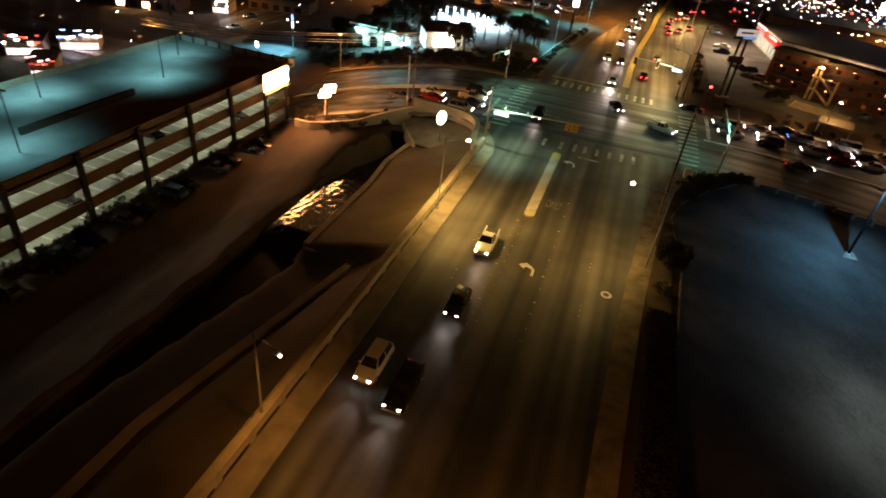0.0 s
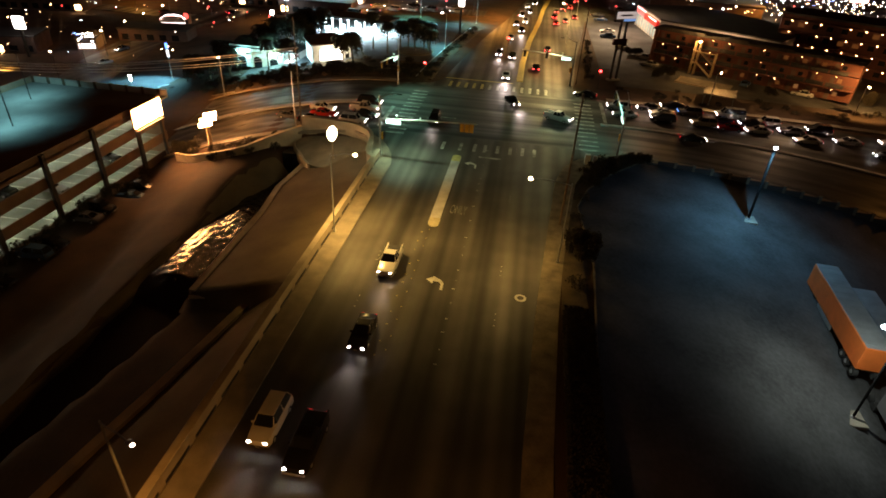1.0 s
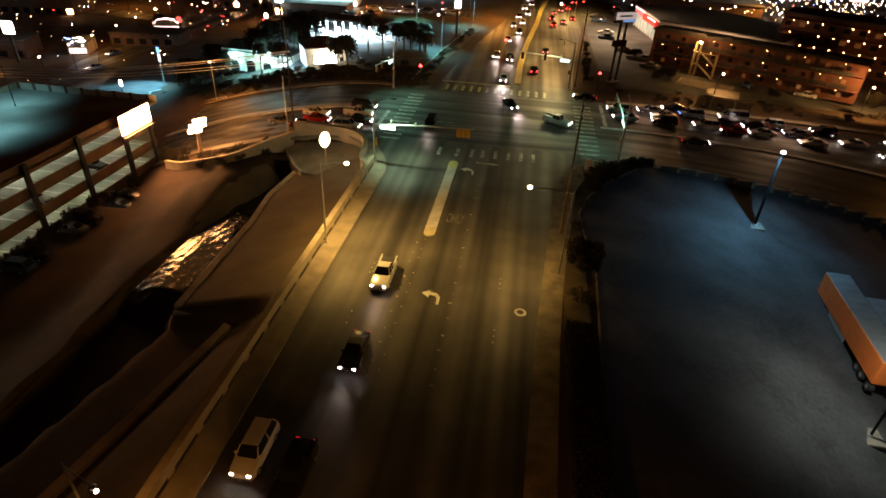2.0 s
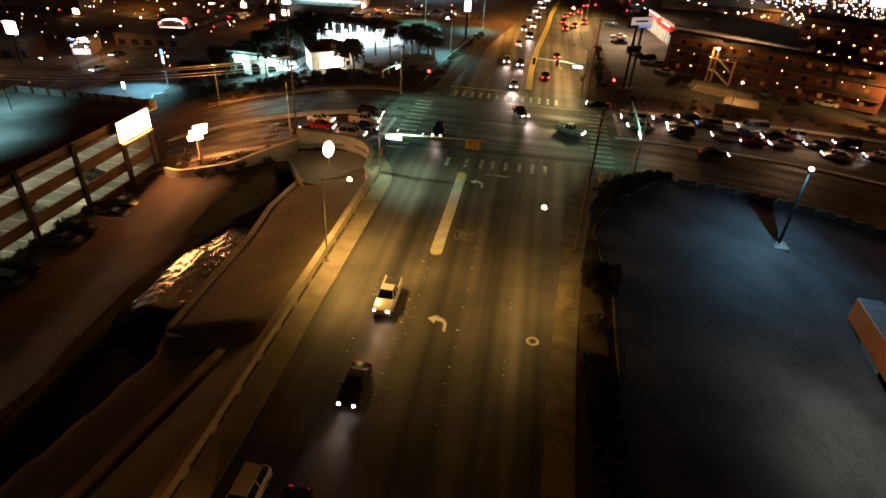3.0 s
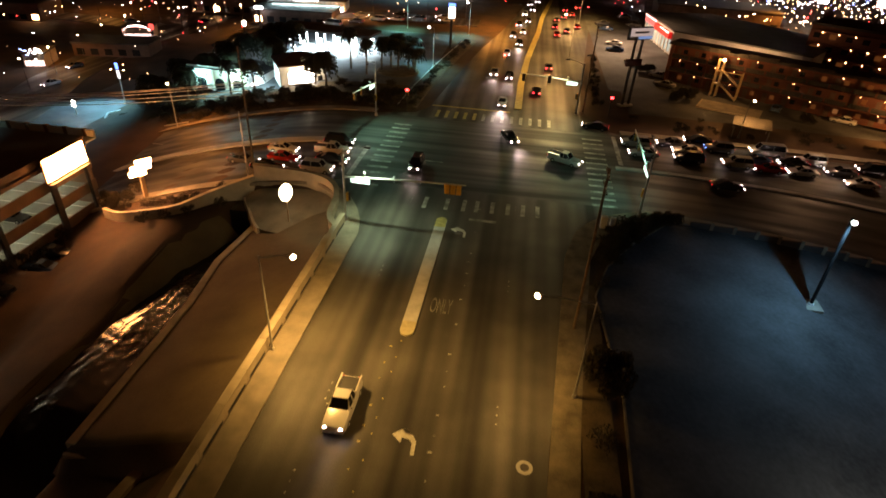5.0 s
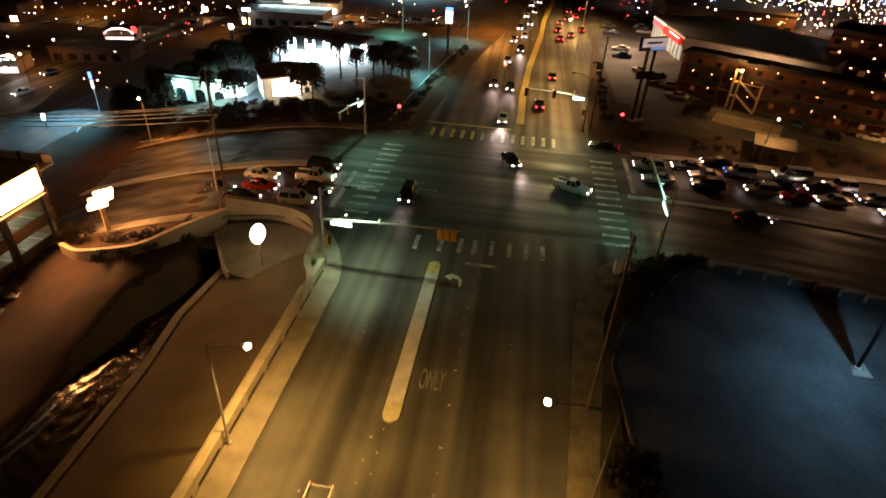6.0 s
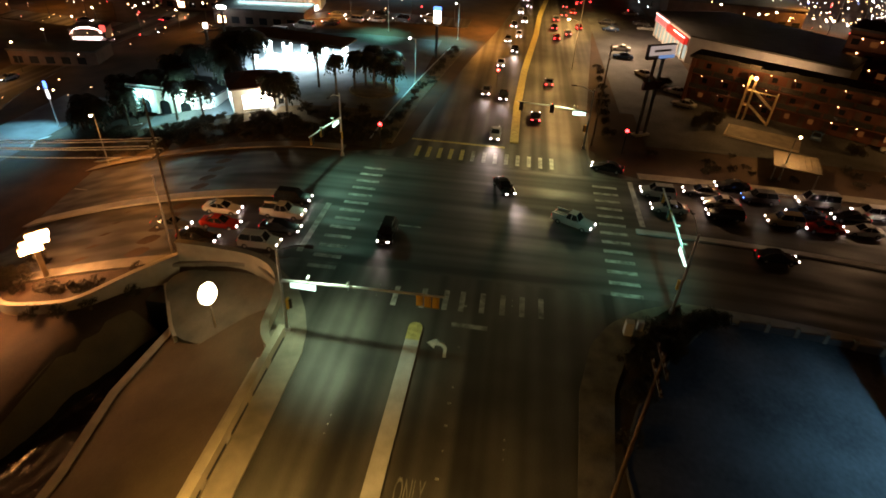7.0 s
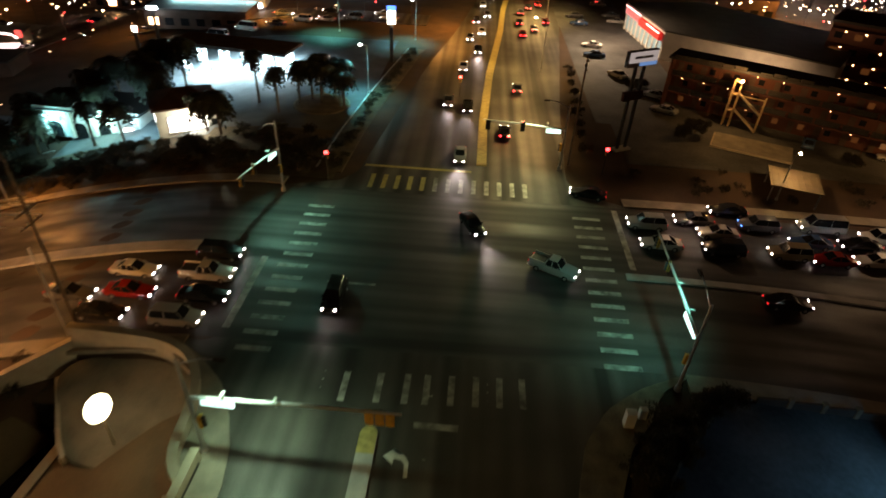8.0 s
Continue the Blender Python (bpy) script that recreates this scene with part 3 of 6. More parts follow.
cul = thing("culvert_wall", (0, 0, 0), "tan concrete wall curving round the culvert head", "wall", kind="structure")
def rounded(points, step=0.7, r=3):
    """A plan line with its corners eased."""
    line = dense(points, step)
    for _ in range(r):
        line = [line[0]] + [((p[0] + 2 * q[0] + n[0]) / 4, (p[1] + 2 * q[1] + n[1]) / 4) for p, q, n in zip(line, line[1:], line[2:])] + [line[-1]]
    return line


cw_line = rounded([(-14.2, 78.2), (-16.0, 79.6), (-16.1, 83.5), (-16.8, 87.2), (-18.6, 90.0), (-21.6, 91.4), (-26.5, 91.8), (-30.6, 91.9)], 0.8, 5)
part("wall_run", strip(cw_line, 0.46, -3.4, 1.2), M_PARAPET, cul)
part("cap", strip(cw_line, 0.72, 1.2, 1.36), M_PARAPET, cul, "pale concrete coping")
wl = [(-30.8, 91.9), (-33.0, 90.0), (-36.0, 87.6), (-38.5, 84.6), (-44.0, 84.8), (-49.0, 85.6), (-53.5, 88.5)]
wl = rounded(wl, 1.0, 4)
part("wall_run", strip(wl, 0.45, -2.2, 0.9, lambda x, y: T(x, y) * 0.95), M_PARAPET, cul)
part("cap", strip(wl, 0.62, 0.9, 1.02, lambda x, y: T(x, y) * 0.95), M_PARAPET, cul, "pale concrete coping")
ring = rounded([(-16.4, 80.0), (-16.4, 84.0), (-17.4, 87.6), (-19.4, 90.0), (-22.4, 91.0), (-30.2, 91.4), (-31.6, 89.6), (-27.4, 83.4), (-26.0, 81.6), (-16.4, 80.0)], 0.9, 3)[:-1]
mid = Vector((sum(p[0] for p in ring) / len(ring), sum(p[1] for p in ring) / len(ring)))
apron = bmesh.new()
hoops = []
for f in (1.0, 0.8, 0.6, 0.4, 0.2):
    hoop = []
    for x, y in ring:
        q = mid + (Vector((x, y)) - mid) * f
        hoop.append(apron.verts.new((q.x, q.y, -0.5 - 0.13 * max(0, -18 - q.x) - 0.155 * (91.5 - q.y) - 0.12 * (1 - f * f))))
    hoops.append(hoop)
skirt = [apron.verts.new(v.co + Vector((0, 0, -2.6))) for v in hoops[0]]
for p, q in [(skirt, hoops[0])] + list(zip(hoops, hoops[1:])):
    for k in range(len(ring)):
        apron.faces.new((p[k], p[(k + 1) % len(ring)], q[(k + 1) % len(ring)], q[k]))
apron.faces.new(hoops[-1])
part("apron", apron, M_BANKTOP, cul, "smooth dished concrete apron over the culvert", smooth=True).data.set_sharp_from_angle(angle=radians(40))
part("apron_edge", strip([(-31.4, 89.4), (-29.4, 86.4), (-27.3, 83.2), (-26.0, 81.7)], 0.35, -5.0, -2.75), M_PARAPET, cul, "pale concrete edge of the apron")
# solid black box stands in for the shade inside the culvert
part("mouth", boxes((-32.8, -26.8, 87.4, 90.5, -8.0, -3.9)), M_BLACK, cul, "black box painted as the shade inside the culvert")

# parking lot on the east side
LOT_EDGE = ((-40, 16.0), (33, 16.0), (58, 17.1), (72, 15.8), (77.5, 17.3), (83.7, 20.9), (93.4, 28.8))
lot = bmesh.new()
rows = []
for yy in span(-20, 91.0, 2.5):
    a = interp(yy, LOT_EDGE)
    rows.append([lot.verts.new((x, yy, T(x, yy) + 0.02)) for x in [a + (95 - a) * (i / 20) ** 1.3 for i in range(21)]])
for p, q in zip(rows, rows[1:]):
    for i in range(20):
        lot.faces.new((p[i], p[i + 1], q[i + 1], q[i]))
tagged(part("parking_lot", lot, M_LOT, smooth=True), "empty grey asphalt parking lot under cool light", "parking lot", kind="structure")
edge = [(interp(yy, LOT_EDGE), yy) for yy in span(-20, 92, 2)]
tagged(part("lot_kerb", strip(edge, 0.2, -0.2, 0.18, lambda x, y: T(x, y)), M_DIMWALK), "thin concrete kerb round the parking lot", "kerb", kind="structure")
tagged(part("planting_strip", strip([(14.6, yy) for yy in span(-20, 74, 3)], 2.6, -0.3, 0.10, lambda x, y: 0), M_GRASS), "dark planting strip beside the sidewalk", "bed", kind="structure")
fence = thing("lot_wall", (0, 0, 0), "low block wall with posts along the lot", "wall", kind="structure")
for i in range(22):
    x0 = 29.5 + 2.9 * i
    g = T(x0 + 1.4, 91.6)
    part("wall_panel", boxes((x0, x0 + 2.5, 90.95, 91.2, g - 0.6, g + 0.75)), M_COLUMN, fence)
    part("post", boxes((x0 + 2.5, x0 + 2.9, 90.85, 91.3, g - 0.6, g + 0.95)), M_DIMWALK, fence)


# ---- vehicles ----
def loft(bm, sections):
    """Closed skin through rings of (y, [(x, z), ...])."""
    rings = [[bm.verts.new((x, y, z)) for x, z in prof] for y, prof in sections]
    n = len(rings[0])
    for p, q in zip(rings, rings[1:]):
        for i in range(n):
            bm.faces.new((p[i], p[(i + 1) % n], q[(i + 1) % n], q[i]))
    bm.faces.new(rings[0][::-1])
    bm.faces.new(rings[-1])
    return bm


def hull(w, lo, hi):
    """Body cross-section: half width w, sill lo, shoulder hi."""
    m = lo + (hi - lo) * 0.55
    return [(-w * 0.90, lo), (w * 0.90, lo), (w, lo + 0.12), (w, m), (w * 0.93, hi - 0.05), (w * 0.80, hi), (-w * 0.80, hi), (-w * 0.93, hi - 0.05), (-w, m), (-w, lo + 0.12)]


def cabin(w, lo, hi, tuck=0.80):
    return [(-w, lo), (w, lo), (w * tuck, hi - 0.06), (w * tuck * 0.9, hi), (-w * tuck * 0.9, hi), (-w * tuck, hi - 0.06)]


SHAPES = {
    # length, half width, hood heights, cabin stations (y, top), roof ends
    "sedan": dict(L=4.75, W=0.91, front=0.74, mid=0.93, rear=0.96, cab=(0.95, 0.15, -0.85, -1.60), top=1.43),
    "suv": dict(L=4.75, W=0.95, front=0.98, mid=1.12, rear=1.12, cab=(1.15, 0.6, -1.9, -2.25), top=1.78),
    "pickup": dict(L=5.4, W=0.97, front=1.02, mid=1.15, rear=1.12, cab=(1.05, 0.55, -0.55, -0.8), top=1.80),
    "van": dict(L=5.5, W=1.0, front=1.02, mid=1.2, rear=1.2, cab=(1.9, 1.25, -2.55, -2.7), top=2.10),
}
paints = {}


def paint(colour):
    if colour not in paints:
        rgb = {"white": (0.72, 0.72, 0.70), "black": (0.018, 0.018, 0.02), "silver": (0.42, 0.43, 0.44), "red": (0.32, 0.025, 0.02), "blue": (0.05, 0.10, 0.20), "grey": (0.13, 0.13, 0.14), "tan": (0.36, 0.30, 0.20)}[colour]
        paints[colour] = material("car_paint_" + colour, rgb, 0.25, 0.1, vary=0.06, scale=1.5, fine=6)
    return paints[colour]


def vehicle(kind, colour, lit, at, turn, label, group):
    """A car at its wheels' middle, facing +y before the turn."""
    s = SHAPES[kind]
    L, W = s["L"], s["W"]
    car = thing({"sedan": "car", "suv": "suv", "pickup": "pickup_truck", "van": "van"}[kind], at, label, {"sedan": "car", "suv": "car", "pickup": "truck", "van": "van"}[kind], group, turn=turn)
    h = L / 2
    a, b, c, d = s["cab"]
    bm = bmesh.new()
    fr, rr = s["front"], s["rear"]
    secs = [(h, hull(W * 0.74, 0.44, fr * 0.74)), (h - 0.09, hull(W * 0.87, 0.30, fr * 0.91)), (h - 0.40, hull(W * 0.97, 0.25, fr)), (a, hull(W, 0.24, s["mid"])), (0, hull(W, 0.24, s["mid"])), (d, hull(W, 0.26, rr)), (-h + 0.38, hull(W * 0.98, 0.28, rr)), (-h + 0.09, hull(W * 0.90, 0.32, rr * 0.95)), (-h, hull(W * 0.78, 0.44, rr * 0.82))]
    loft(bm, secs)
    body = part("body", bm, paint(colour), car, smooth=True)
    body.data.set_sharp_from_angle(angle=radians(38))
    bm = bmesh.new()
    loft(bm, [(a, cabin(W * 0.86, s["mid"] - 0.04, s["mid"] + 0.02)), (b, cabin(W * 0.88, s["mid"] - 0.04, s["top"] - 0.03)), ((b + c) / 2, cabin(W * 0.88, s["mid"] - 0.04, s["top"])), (c, cabin(W * 0.88, s["mid"] - 0.04, s["top"] - 0.04)), (d, cabin(W * 0.84, s["mid"] - 0.04, s["rear"] + 0.03))])
    part("glasshouse", bm, M_GLASS, car, "dark tinted glass")
    bm = bmesh.new()
    w2 = W * 0.88 * 0.80 * 0.93
    box(bm, -w2, w2, c + 0.05, b - 0.05, s["top"] - 0.03, s["top"] + 0.025, bev=0.02)
    part("roof", bm, paint(colour), car)
    for px in (-1, 1):
        for p0, p1 in (((px * w2 * 1.02, b, s["top"] - 0.03), (px * W * 0.86, a, s["mid"])), ((px * w2 * 1.02, c, s["top"] - 0.03), (px * W * 0.84, d, s["rear"])), ((px * w2 * 1.06, (b + c) / 2, s["top"] - 0.05), (px * W * 0.885, (b + c) / 2, s["mid"]))):
            part("pillar", rod(bmesh.new(), p0, p1, 0.035, 0.045, 5), paint(colour), car)
        mir = bmesh.new()
        box(mir, px * W * 1.0 - 0.1, px * W * 1.0 + 0.1, a - 0.35, a - 0.22, s["mid"] - 0.02, s["mid"] + 0.14, bev=0.02)
        part("mirror", mir, paint(colour), car)
        hl = bmesh.new()
        z = s["front"] * 0.80
        box(hl, px * W * 0.66 - 0.12, px * W * 0.66 + 0.12, h - 0.20, h + 0.01, z - 0.07, z + 0.07, bev=0.03)
        part("headlight", hl, G_HEAD if lit else M_GLASS, car, "lit white headlight" if lit else "")
        tl = bmesh.new()
        z = s["rear"] * 0.82
        box(tl, px * W * 0.68 - 0.14, px * W * 0.68 + 0.14, -h - 0.01, -h + 0.12, z - 0.09, z + 0.09, bev=0.02)
        part("taillight", tl, {2: G_TAIL, 1: G_TAILDIM}.get(int(lit), M_BLACK), car, "red taillight")
        for wy in (h * 0.62, -h * 0.60):
            tw = bmesh.new()
            rod(tw, (px * W * 0.82, wy, 0.33), (px * (W + 0.01), wy, 0.33), 0.33, 0.33, 16)
            tyre = part("wheel", tw, M_TYRE, car)
            rw = bmesh.new()
            rod(rw, (px * (W - 0.02), wy, 0.33), (px * (W + 0.02), wy, 0.33), 0.20, 0.17, 10)
            part("rim", rw, M_RIM, tyre)
    bp = bmesh.new()
    box(bp, -W * 0.86, W * 0.86, h - 0.10, h + 0.05, 0.32, 0.52, bev=0.04)
    part("bumper", bp, M_BLACK if kind != "pickup" else M_RIM, car)
    bp = bmesh.new()
    box(bp, -W * 0.88, W * 0.88, -h - 0.05, -h + 0.10, 0.34, 0.54, bev=0.04)
    part("bumper", bp, M_BLACK if kind != "pickup" else M_RIM, car)
    pl = bmesh.new()
    box(pl, -0.16, 0.16, h + 0.04, h + 0.06, 0.38, 0.48)
    part("number_plate", pl, M_PAINT, car)
    if kind == "pickup":
        bed = bmesh.new()
        box(bed, -W * 0.74, W * 0.74, -h + 0.2, d - 0.1, s["rear"] - 0.02, s["rear"] + 0.015)
        part("cargo_bed", bed, M_BLACK, car, "dark open cargo bed")
        for px in (-1, 1):
            rail = bmesh.new()
            box(rail, px * W * 0.84 - 0.06, px * W * 0.84 + 0.06, -h + 0.08, d, s["rear"] - 0.05, s["rear"] + 0.22, bev=0.02)
            part("bed_rail", rail, paint(colour), car)
    if kind == "van":
        for px in (-1, 1):
            for i in range(4):
                wv = bmesh.new()
                box(wv, px * W * 0.80 - 0.02, px * W * 0.80 + 0.04, -2.3 + 0.95 * i, -1.55 + 0.95 * i, 1.38, 1.85)
                part("side_window", wv, M_GLASS, car)
    return car


protos = {}


def park(kind, colour, lit, x, y, turn, label, group):
    key = (kind, colour, lit, label, group)
    z = T(x, y) if abs(x) > 18 else 0.0
    at = (x, y, z + 0.006)
    if key in protos:
        return copy_thing(protos[key], pose(*at, 0, 0, turn))
    protos[key] = vehicle(kind, colour, lit, at, turn, label, group)
    return protos[key]


WEST = "cars waiting on the west arm"
for kind, col, x, y in (("suv", "white", -22.4, 94.9), ("sedan", "black", -21.2, 98.2), ("pickup", "white", -22.2, 101.6), ("suv", "black", -22.2, 105.2), ("sedan", "white", -30.6, 102.5), ("sedan", "red", -29.2, 99.0), ("sedan", "black", -30.6, 96.0), ("sedan", "grey", -36.0, 99.4)):
    park(kind, col, True, x, y, -90, f"{col} {'car' if kind == 'sedan' else kind} with lit headlights waiting at the lights", WEST)
EAST = "cars queueing on the east arm"
for kind, col, x, y in (("suv", "silver", 25.8, 117.6), ("sedan", "silver", 26.6, 113.4), ("sedan", "grey", 32.0, 119.4), ("sedan", "white", 34.2, 116.8), ("suv", "black", 33.8, 113.3), ("sedan", "black", 37.2, 122.4), ("suv", "grey", 40.0, 119.3), ("van", "white", 48.2, 120.4), ("suv", "tan", 41.6, 113.8), ("sedan", "blue", 45.3, 116.6), ("sedan", "red", 46.5, 113.5), ("sedan", "black", 51.6, 117.4), ("sedan", "white", 52.0, 114.3), ("suv", "white", 55.0, 119.2), ("sedan", "grey", 59.0, 116.8), ("sedan", "white", 61.0, 113.6), ("suv", "black", 65.0, 119.4), ("sedan", "silver", 69.5, 116.4), ("sedan", "grey", 76.0, 113.8), ("suv", "white", 79.0, 119.0)):
    park(kind, col, True, x, y, 90, f"{col} {'car' if kind == 'sedan' else kind} with lit headlights queueing in traffic", EAST)
for car in [o for o in bpy.data.objects if o.parent is None and o.matrix_basis.translation.xy.to_tuple(0) == (40.0, 119.0)]:
    for ch in car.children:
        if ch.name.startswith("headlight"):
            ch.data = ch.data.copy()
            ch.data.materials[0] = G_XENON
            tagged(ch, "blue-white headlight")
park("sedan", "black", True, 37.6, 104.6, -90, "black car leaving the junction on the cross street", "moving cars")
NEAR = "cars on the near street"
for kind, col, x, y in (("pickup", "white", -5.5, 52.4), ("sedan", "black", -5.2, 40.4), ("suv", "white", -9.2, 29.0), ("pickup", "black", -5.8, 27.6)):
    park(kind, col, True, x, y, 180, f"{col} {'car' if kind == 'sedan' else kind.replace('pickup', 'pickup truck')} with lit headlights driving on the street", NEAR)
JUNC = "cars crossing the junction"
park("suv", "black", True, -8.6, 99.5, 180, "black suv driving through the junction", JUNC)
park("sedan", "black", True, 4.6, 114.5, 205, "black car turning in the junction", JUNC)
park("pickup", "silver", True, 13.6, 107.0, -118, "silver pickup truck turning in the junction", JUNC)
FAR = "cars on the far street"
for i, (x, y) in enumerate(((2.2, 133.0), (2.6, 152.5), (-0.9, 154.5), (0.9, 174.5), (3.6, 187.0), (1.5, 197), (4.2, 203), (2.6, 214), (5.4, 221), (4.0, 233), (6.5, 243), (5.2, 255), (8.0, 262))):
    park("sedan", ("silver", "black", "grey")[i % 3], True, x, y, 180, f"{('silver', 'black', 'grey')[i % 3]} car with bright headlights coming along the far street", FAR)
for i, (x, y) in enumerate(((8.8, 142.5), (11.5, 163.3), (14.2, 203), (13.8, 214.5), (17.4, 209), (20.8, 217), (17.1, 233), (14.6, 226), (20, 238), (18, 247), (23, 256))):
    park("sedan", ("black", "grey", "red")[i % 3], 2, x, y, 0, f"{('black', 'grey', 'red')[i % 3]} car with red taillights driving away", FAR)
park("sedan", "black", True, 19.6, 124.2, 78, "black car turning at the corner", JUNC)
SHOP = "cars parked by the shops"
for i, (x, y, r) in enumerate(((29.5, 226.7, 92), (29.8, 218.0, 88), (40.2, 222.4, 84), (30.3, 197.0, 80), (38.4, 242.2, 90), (29.8, 189.3, 86), (37.6, 157.2, 62), (32.6, 175.7, 30), (40.0, 229.0, 88), (58.4, 146.8, -28), (37.5, 164.8, 58), (70.2, 143.4, 64))):
    park("sedan", ("grey", "blue", "silver", "white")[i % 4], False, x, y, r, f"parked {('grey', 'blue', 'silver', 'white')[i % 4]} car with its lights off", SHOP)


# semi-trailer in the lot
def trailer():
    x0, y0 = 45.6, 58.6
    g = T(x0, y0)
    t = thing("semi_trailer", (x0, y0, g), "orange box trailer with a pale roof parked in the lot", "trailer", turn=-4)
    part("box_body", boxes((-1.3, 1.3, -8.0, 8.0, 1.15, 3.95), bev=0.06), M_ORANGE, t)
    part("roof", boxes((-1.24, 1.24, -7.95, 7.95, 3.95, 4.02), bev=0.02), M_TRAILER, t, "dusty white roof")
    for i in range(12):
        part("roof_rib", boxes((-1.2, 1.2, -7.4 + 1.32 * i, -7.3 + 1.32 * i, 4.02, 4.05)), M_TRAILER, t)
    part("chassis", boxes((-0.5, 0.5, -7.8, 7.6, 0.85, 1.15)), M_DARKMETAL, t)
    for px in (-1, 1):
        part("side_skirt", boxes((px * 1.26 - 0.03, px * 1.26 + 0.03, -1.0, 3.6, 0.55, 1.12)), M_TRAILER, t, "pale side skirt")
        for wy in (5.2, 6.4, -4.8, -6.0, -7.6):
            bm = bmesh.new()
            rod(bm, (px * 0.75, wy, 0.5), (px * 1.25, wy, 0.5), 0.5, 0.5, 16)
            w = part("wheel", bm, M_TYRE, t)
            bm = bmesh.new()
            rod(bm, (px * 1.22, wy, 0.5), (px * 1.28, wy, 0.5), 0.27, 0.22, 12)
            part("rim", bm, M_RIM, w)
    tr = thing("tractor_unit", (x0 + 0.8, y0 - 11.6, T(x0, y0 - 11)), "dark truck cab coupled to the trailer", "truck", turn=-4)
    part("cab", boxes((-1.2, 1.2, -2.2, 0.6, 0.9, 3.4), (-1.0, 1.0, -4.2, -2.2, 0.8, 2.0), bev=0.1), paint("grey"), tr)
    part("fairing", boxes((-1.1, 1.1, -1.8, 0.4, 3.4, 3.9), bev=0.15), paint("grey"), tr)
    part("windscreen", boxes((-1.0, 1.0, -2.26, -2.18, 2.1, 3.1)), M_GLASS, tr)
    for px in (-1, 1):
        for wy in (-3.3, 1.0, 2.2):
            bm = bmesh.new()
            rod(bm, (px * 0.7, wy, 0.5), (px * 1.2, wy, 0.5), 0.5, 0.5, 14)
            part("wheel", bm, M_TYRE, tr)


trailer()
t = thing("semi_trailer", (49.7, 57.6, T(49.7, 57.6)), "white box trailer parked beside the orange one", "trailer", turn=-4)
part("box_body", boxes((-1.3, 1.3, -7.0, 7.0, 1.15, 3.85), bev=0.06), M_TRAILER, t)
part("roof", boxes((-1.24, 1.24, -6.95, 6.95, 3.85, 3.92), bev=0.02), M_TRAILER, t)
part("chassis", boxes((-0.5, 0.5, -6.8, 6.6, 0.85, 1.15)), M_DARKMETAL, t)
part("landing_leg", boxes((-0.9, -0.75, -4.2, -4.05, 0.0, 1.15)), M_DARKMETAL, t)
part("landing_leg", boxes((0.75, 0.9, -4.2, -4.05, 0.0, 1.15)), M_DARKMETAL, t)
for px in (-1, 1):
    for wy in (4.4, 5.6):
        part("wheel", rod(bmesh.new(), (px * 0.75, wy, 0.5), (px * 1.25, wy, 0.5), 0.5, 0.5, 16), M_TYRE, t)


# ---- poles, signals and lamps ----
def street_lamp(at, height, head_dx, head_dy, label, glow_mat=None, name="street_lamp", r=0.11, pole_mat=None, bowl=0.23, slim=0.55):
    g = T(*at[:2]) if abs(at[0]) > 18 else 0.1
    t = thing(name, (at[0], at[1], g), label, "street lamp", "street lamps")
    bm = bmesh.new()
    rod(bm, (0, 0, 0), (0, 0, height), r, r * slim, 10)
    part("pole", bm, pole_mat or M_METAL, t)
    bm = bmesh.new()
    rod(bm, (0, 0, 0), (0, 0, 0.35), r * 1.9, r * 1.6, 10)
    part("base", bm, M_KERB, t)
    bm = bmesh.new()
    rod(bm, (0, 0, height - 0.25), (head_dx * 0.55, head_dy * 0.55, height + 0.15), 0.05, 0.045, 7)
    rod(bm, (head_dx * 0.55, head_dy * 0.55, height + 0.15), (head_dx, head_dy, height + 0.15), 0.045, 0.04, 7)
    part("arm", bm, pole_mat or M_METAL, t)
    bm = bmesh.new()
    ux, uy = head_dx / math.hypot(head_dx, head_dy), head_dy / math.hypot(head_dx, head_dy)
    ball(bm, (head_dx - 0.3 * ux, head_dy - 0.3 * uy, height + 0.17), 0.2, 0.6, 2)
    hd = part("head", bm, pole_mat or M_METAL, t)
    if glow_mat:
        bm = bmesh.new()
        ball(bm, (head_dx, head_dy, height + 0.12), bowl, 0.8, 2)
        part("bulb", bm, glow_mat, hd, "glowing lamp bowl", smooth=True)
    return t


street_lamp((-13.6, 57.7), 10.0, 2.8, 0.2, "grey steel street lamp with a glowing sodium head", G_SOD)
street_lamp((-14.2, 20.0), 9.4, 2.8, -1.2, "grey steel street lamp with a dim head", glow("dim_lamp_glow", (1.0, 0.85, 0.7), 6, False), bowl=0.12)
street_lamp((12.9, 0.7), 10.0, -4.4, 0.3, "street lamp with a glowing sodium head by the sidewalk", G_SOD)
street_lamp((12.9, 57.2), 10.0, -4.4, -0.3, "street lamp with a glowing sodium head by the sidewalk", G_SOD)
street_lamp((40.6, 78.8), 11.2, -0.5, -1.3, "tall parking lot lamp with a blue white head", G_BLUE, "lot_lamp", 0.19, M_LOTPOLE, 0.28, 0.95)
street_lamp((42.1, 45.5), 10.6, -1.4, 0.6, "tall parking lot lamp with a blue white head", G_BLUE, "lot_lamp", 0.12, M_LOTPOLE, 0.28, 0.95)
street_lamp((-15.6, 156.8), 8.6, -1.1, -0.5, "forecourt lamp with a pale head", G_COOL)
street_lamp((-11.2, 193.8), 8.6, -0.8, -0.5, "forecourt lamp with a pale green head", G_COOL, bowl=0.2)
street_lamp((-30.0, 197.2), 8.2, -0.8, -0.5, "forecourt lamp with a pale green head", G_COOL, bowl=0.2)
street_lamp((45.6, 127.4), 6.6, 0.8, 0.5, "motel yard lamp with a warm head", G_SOD)
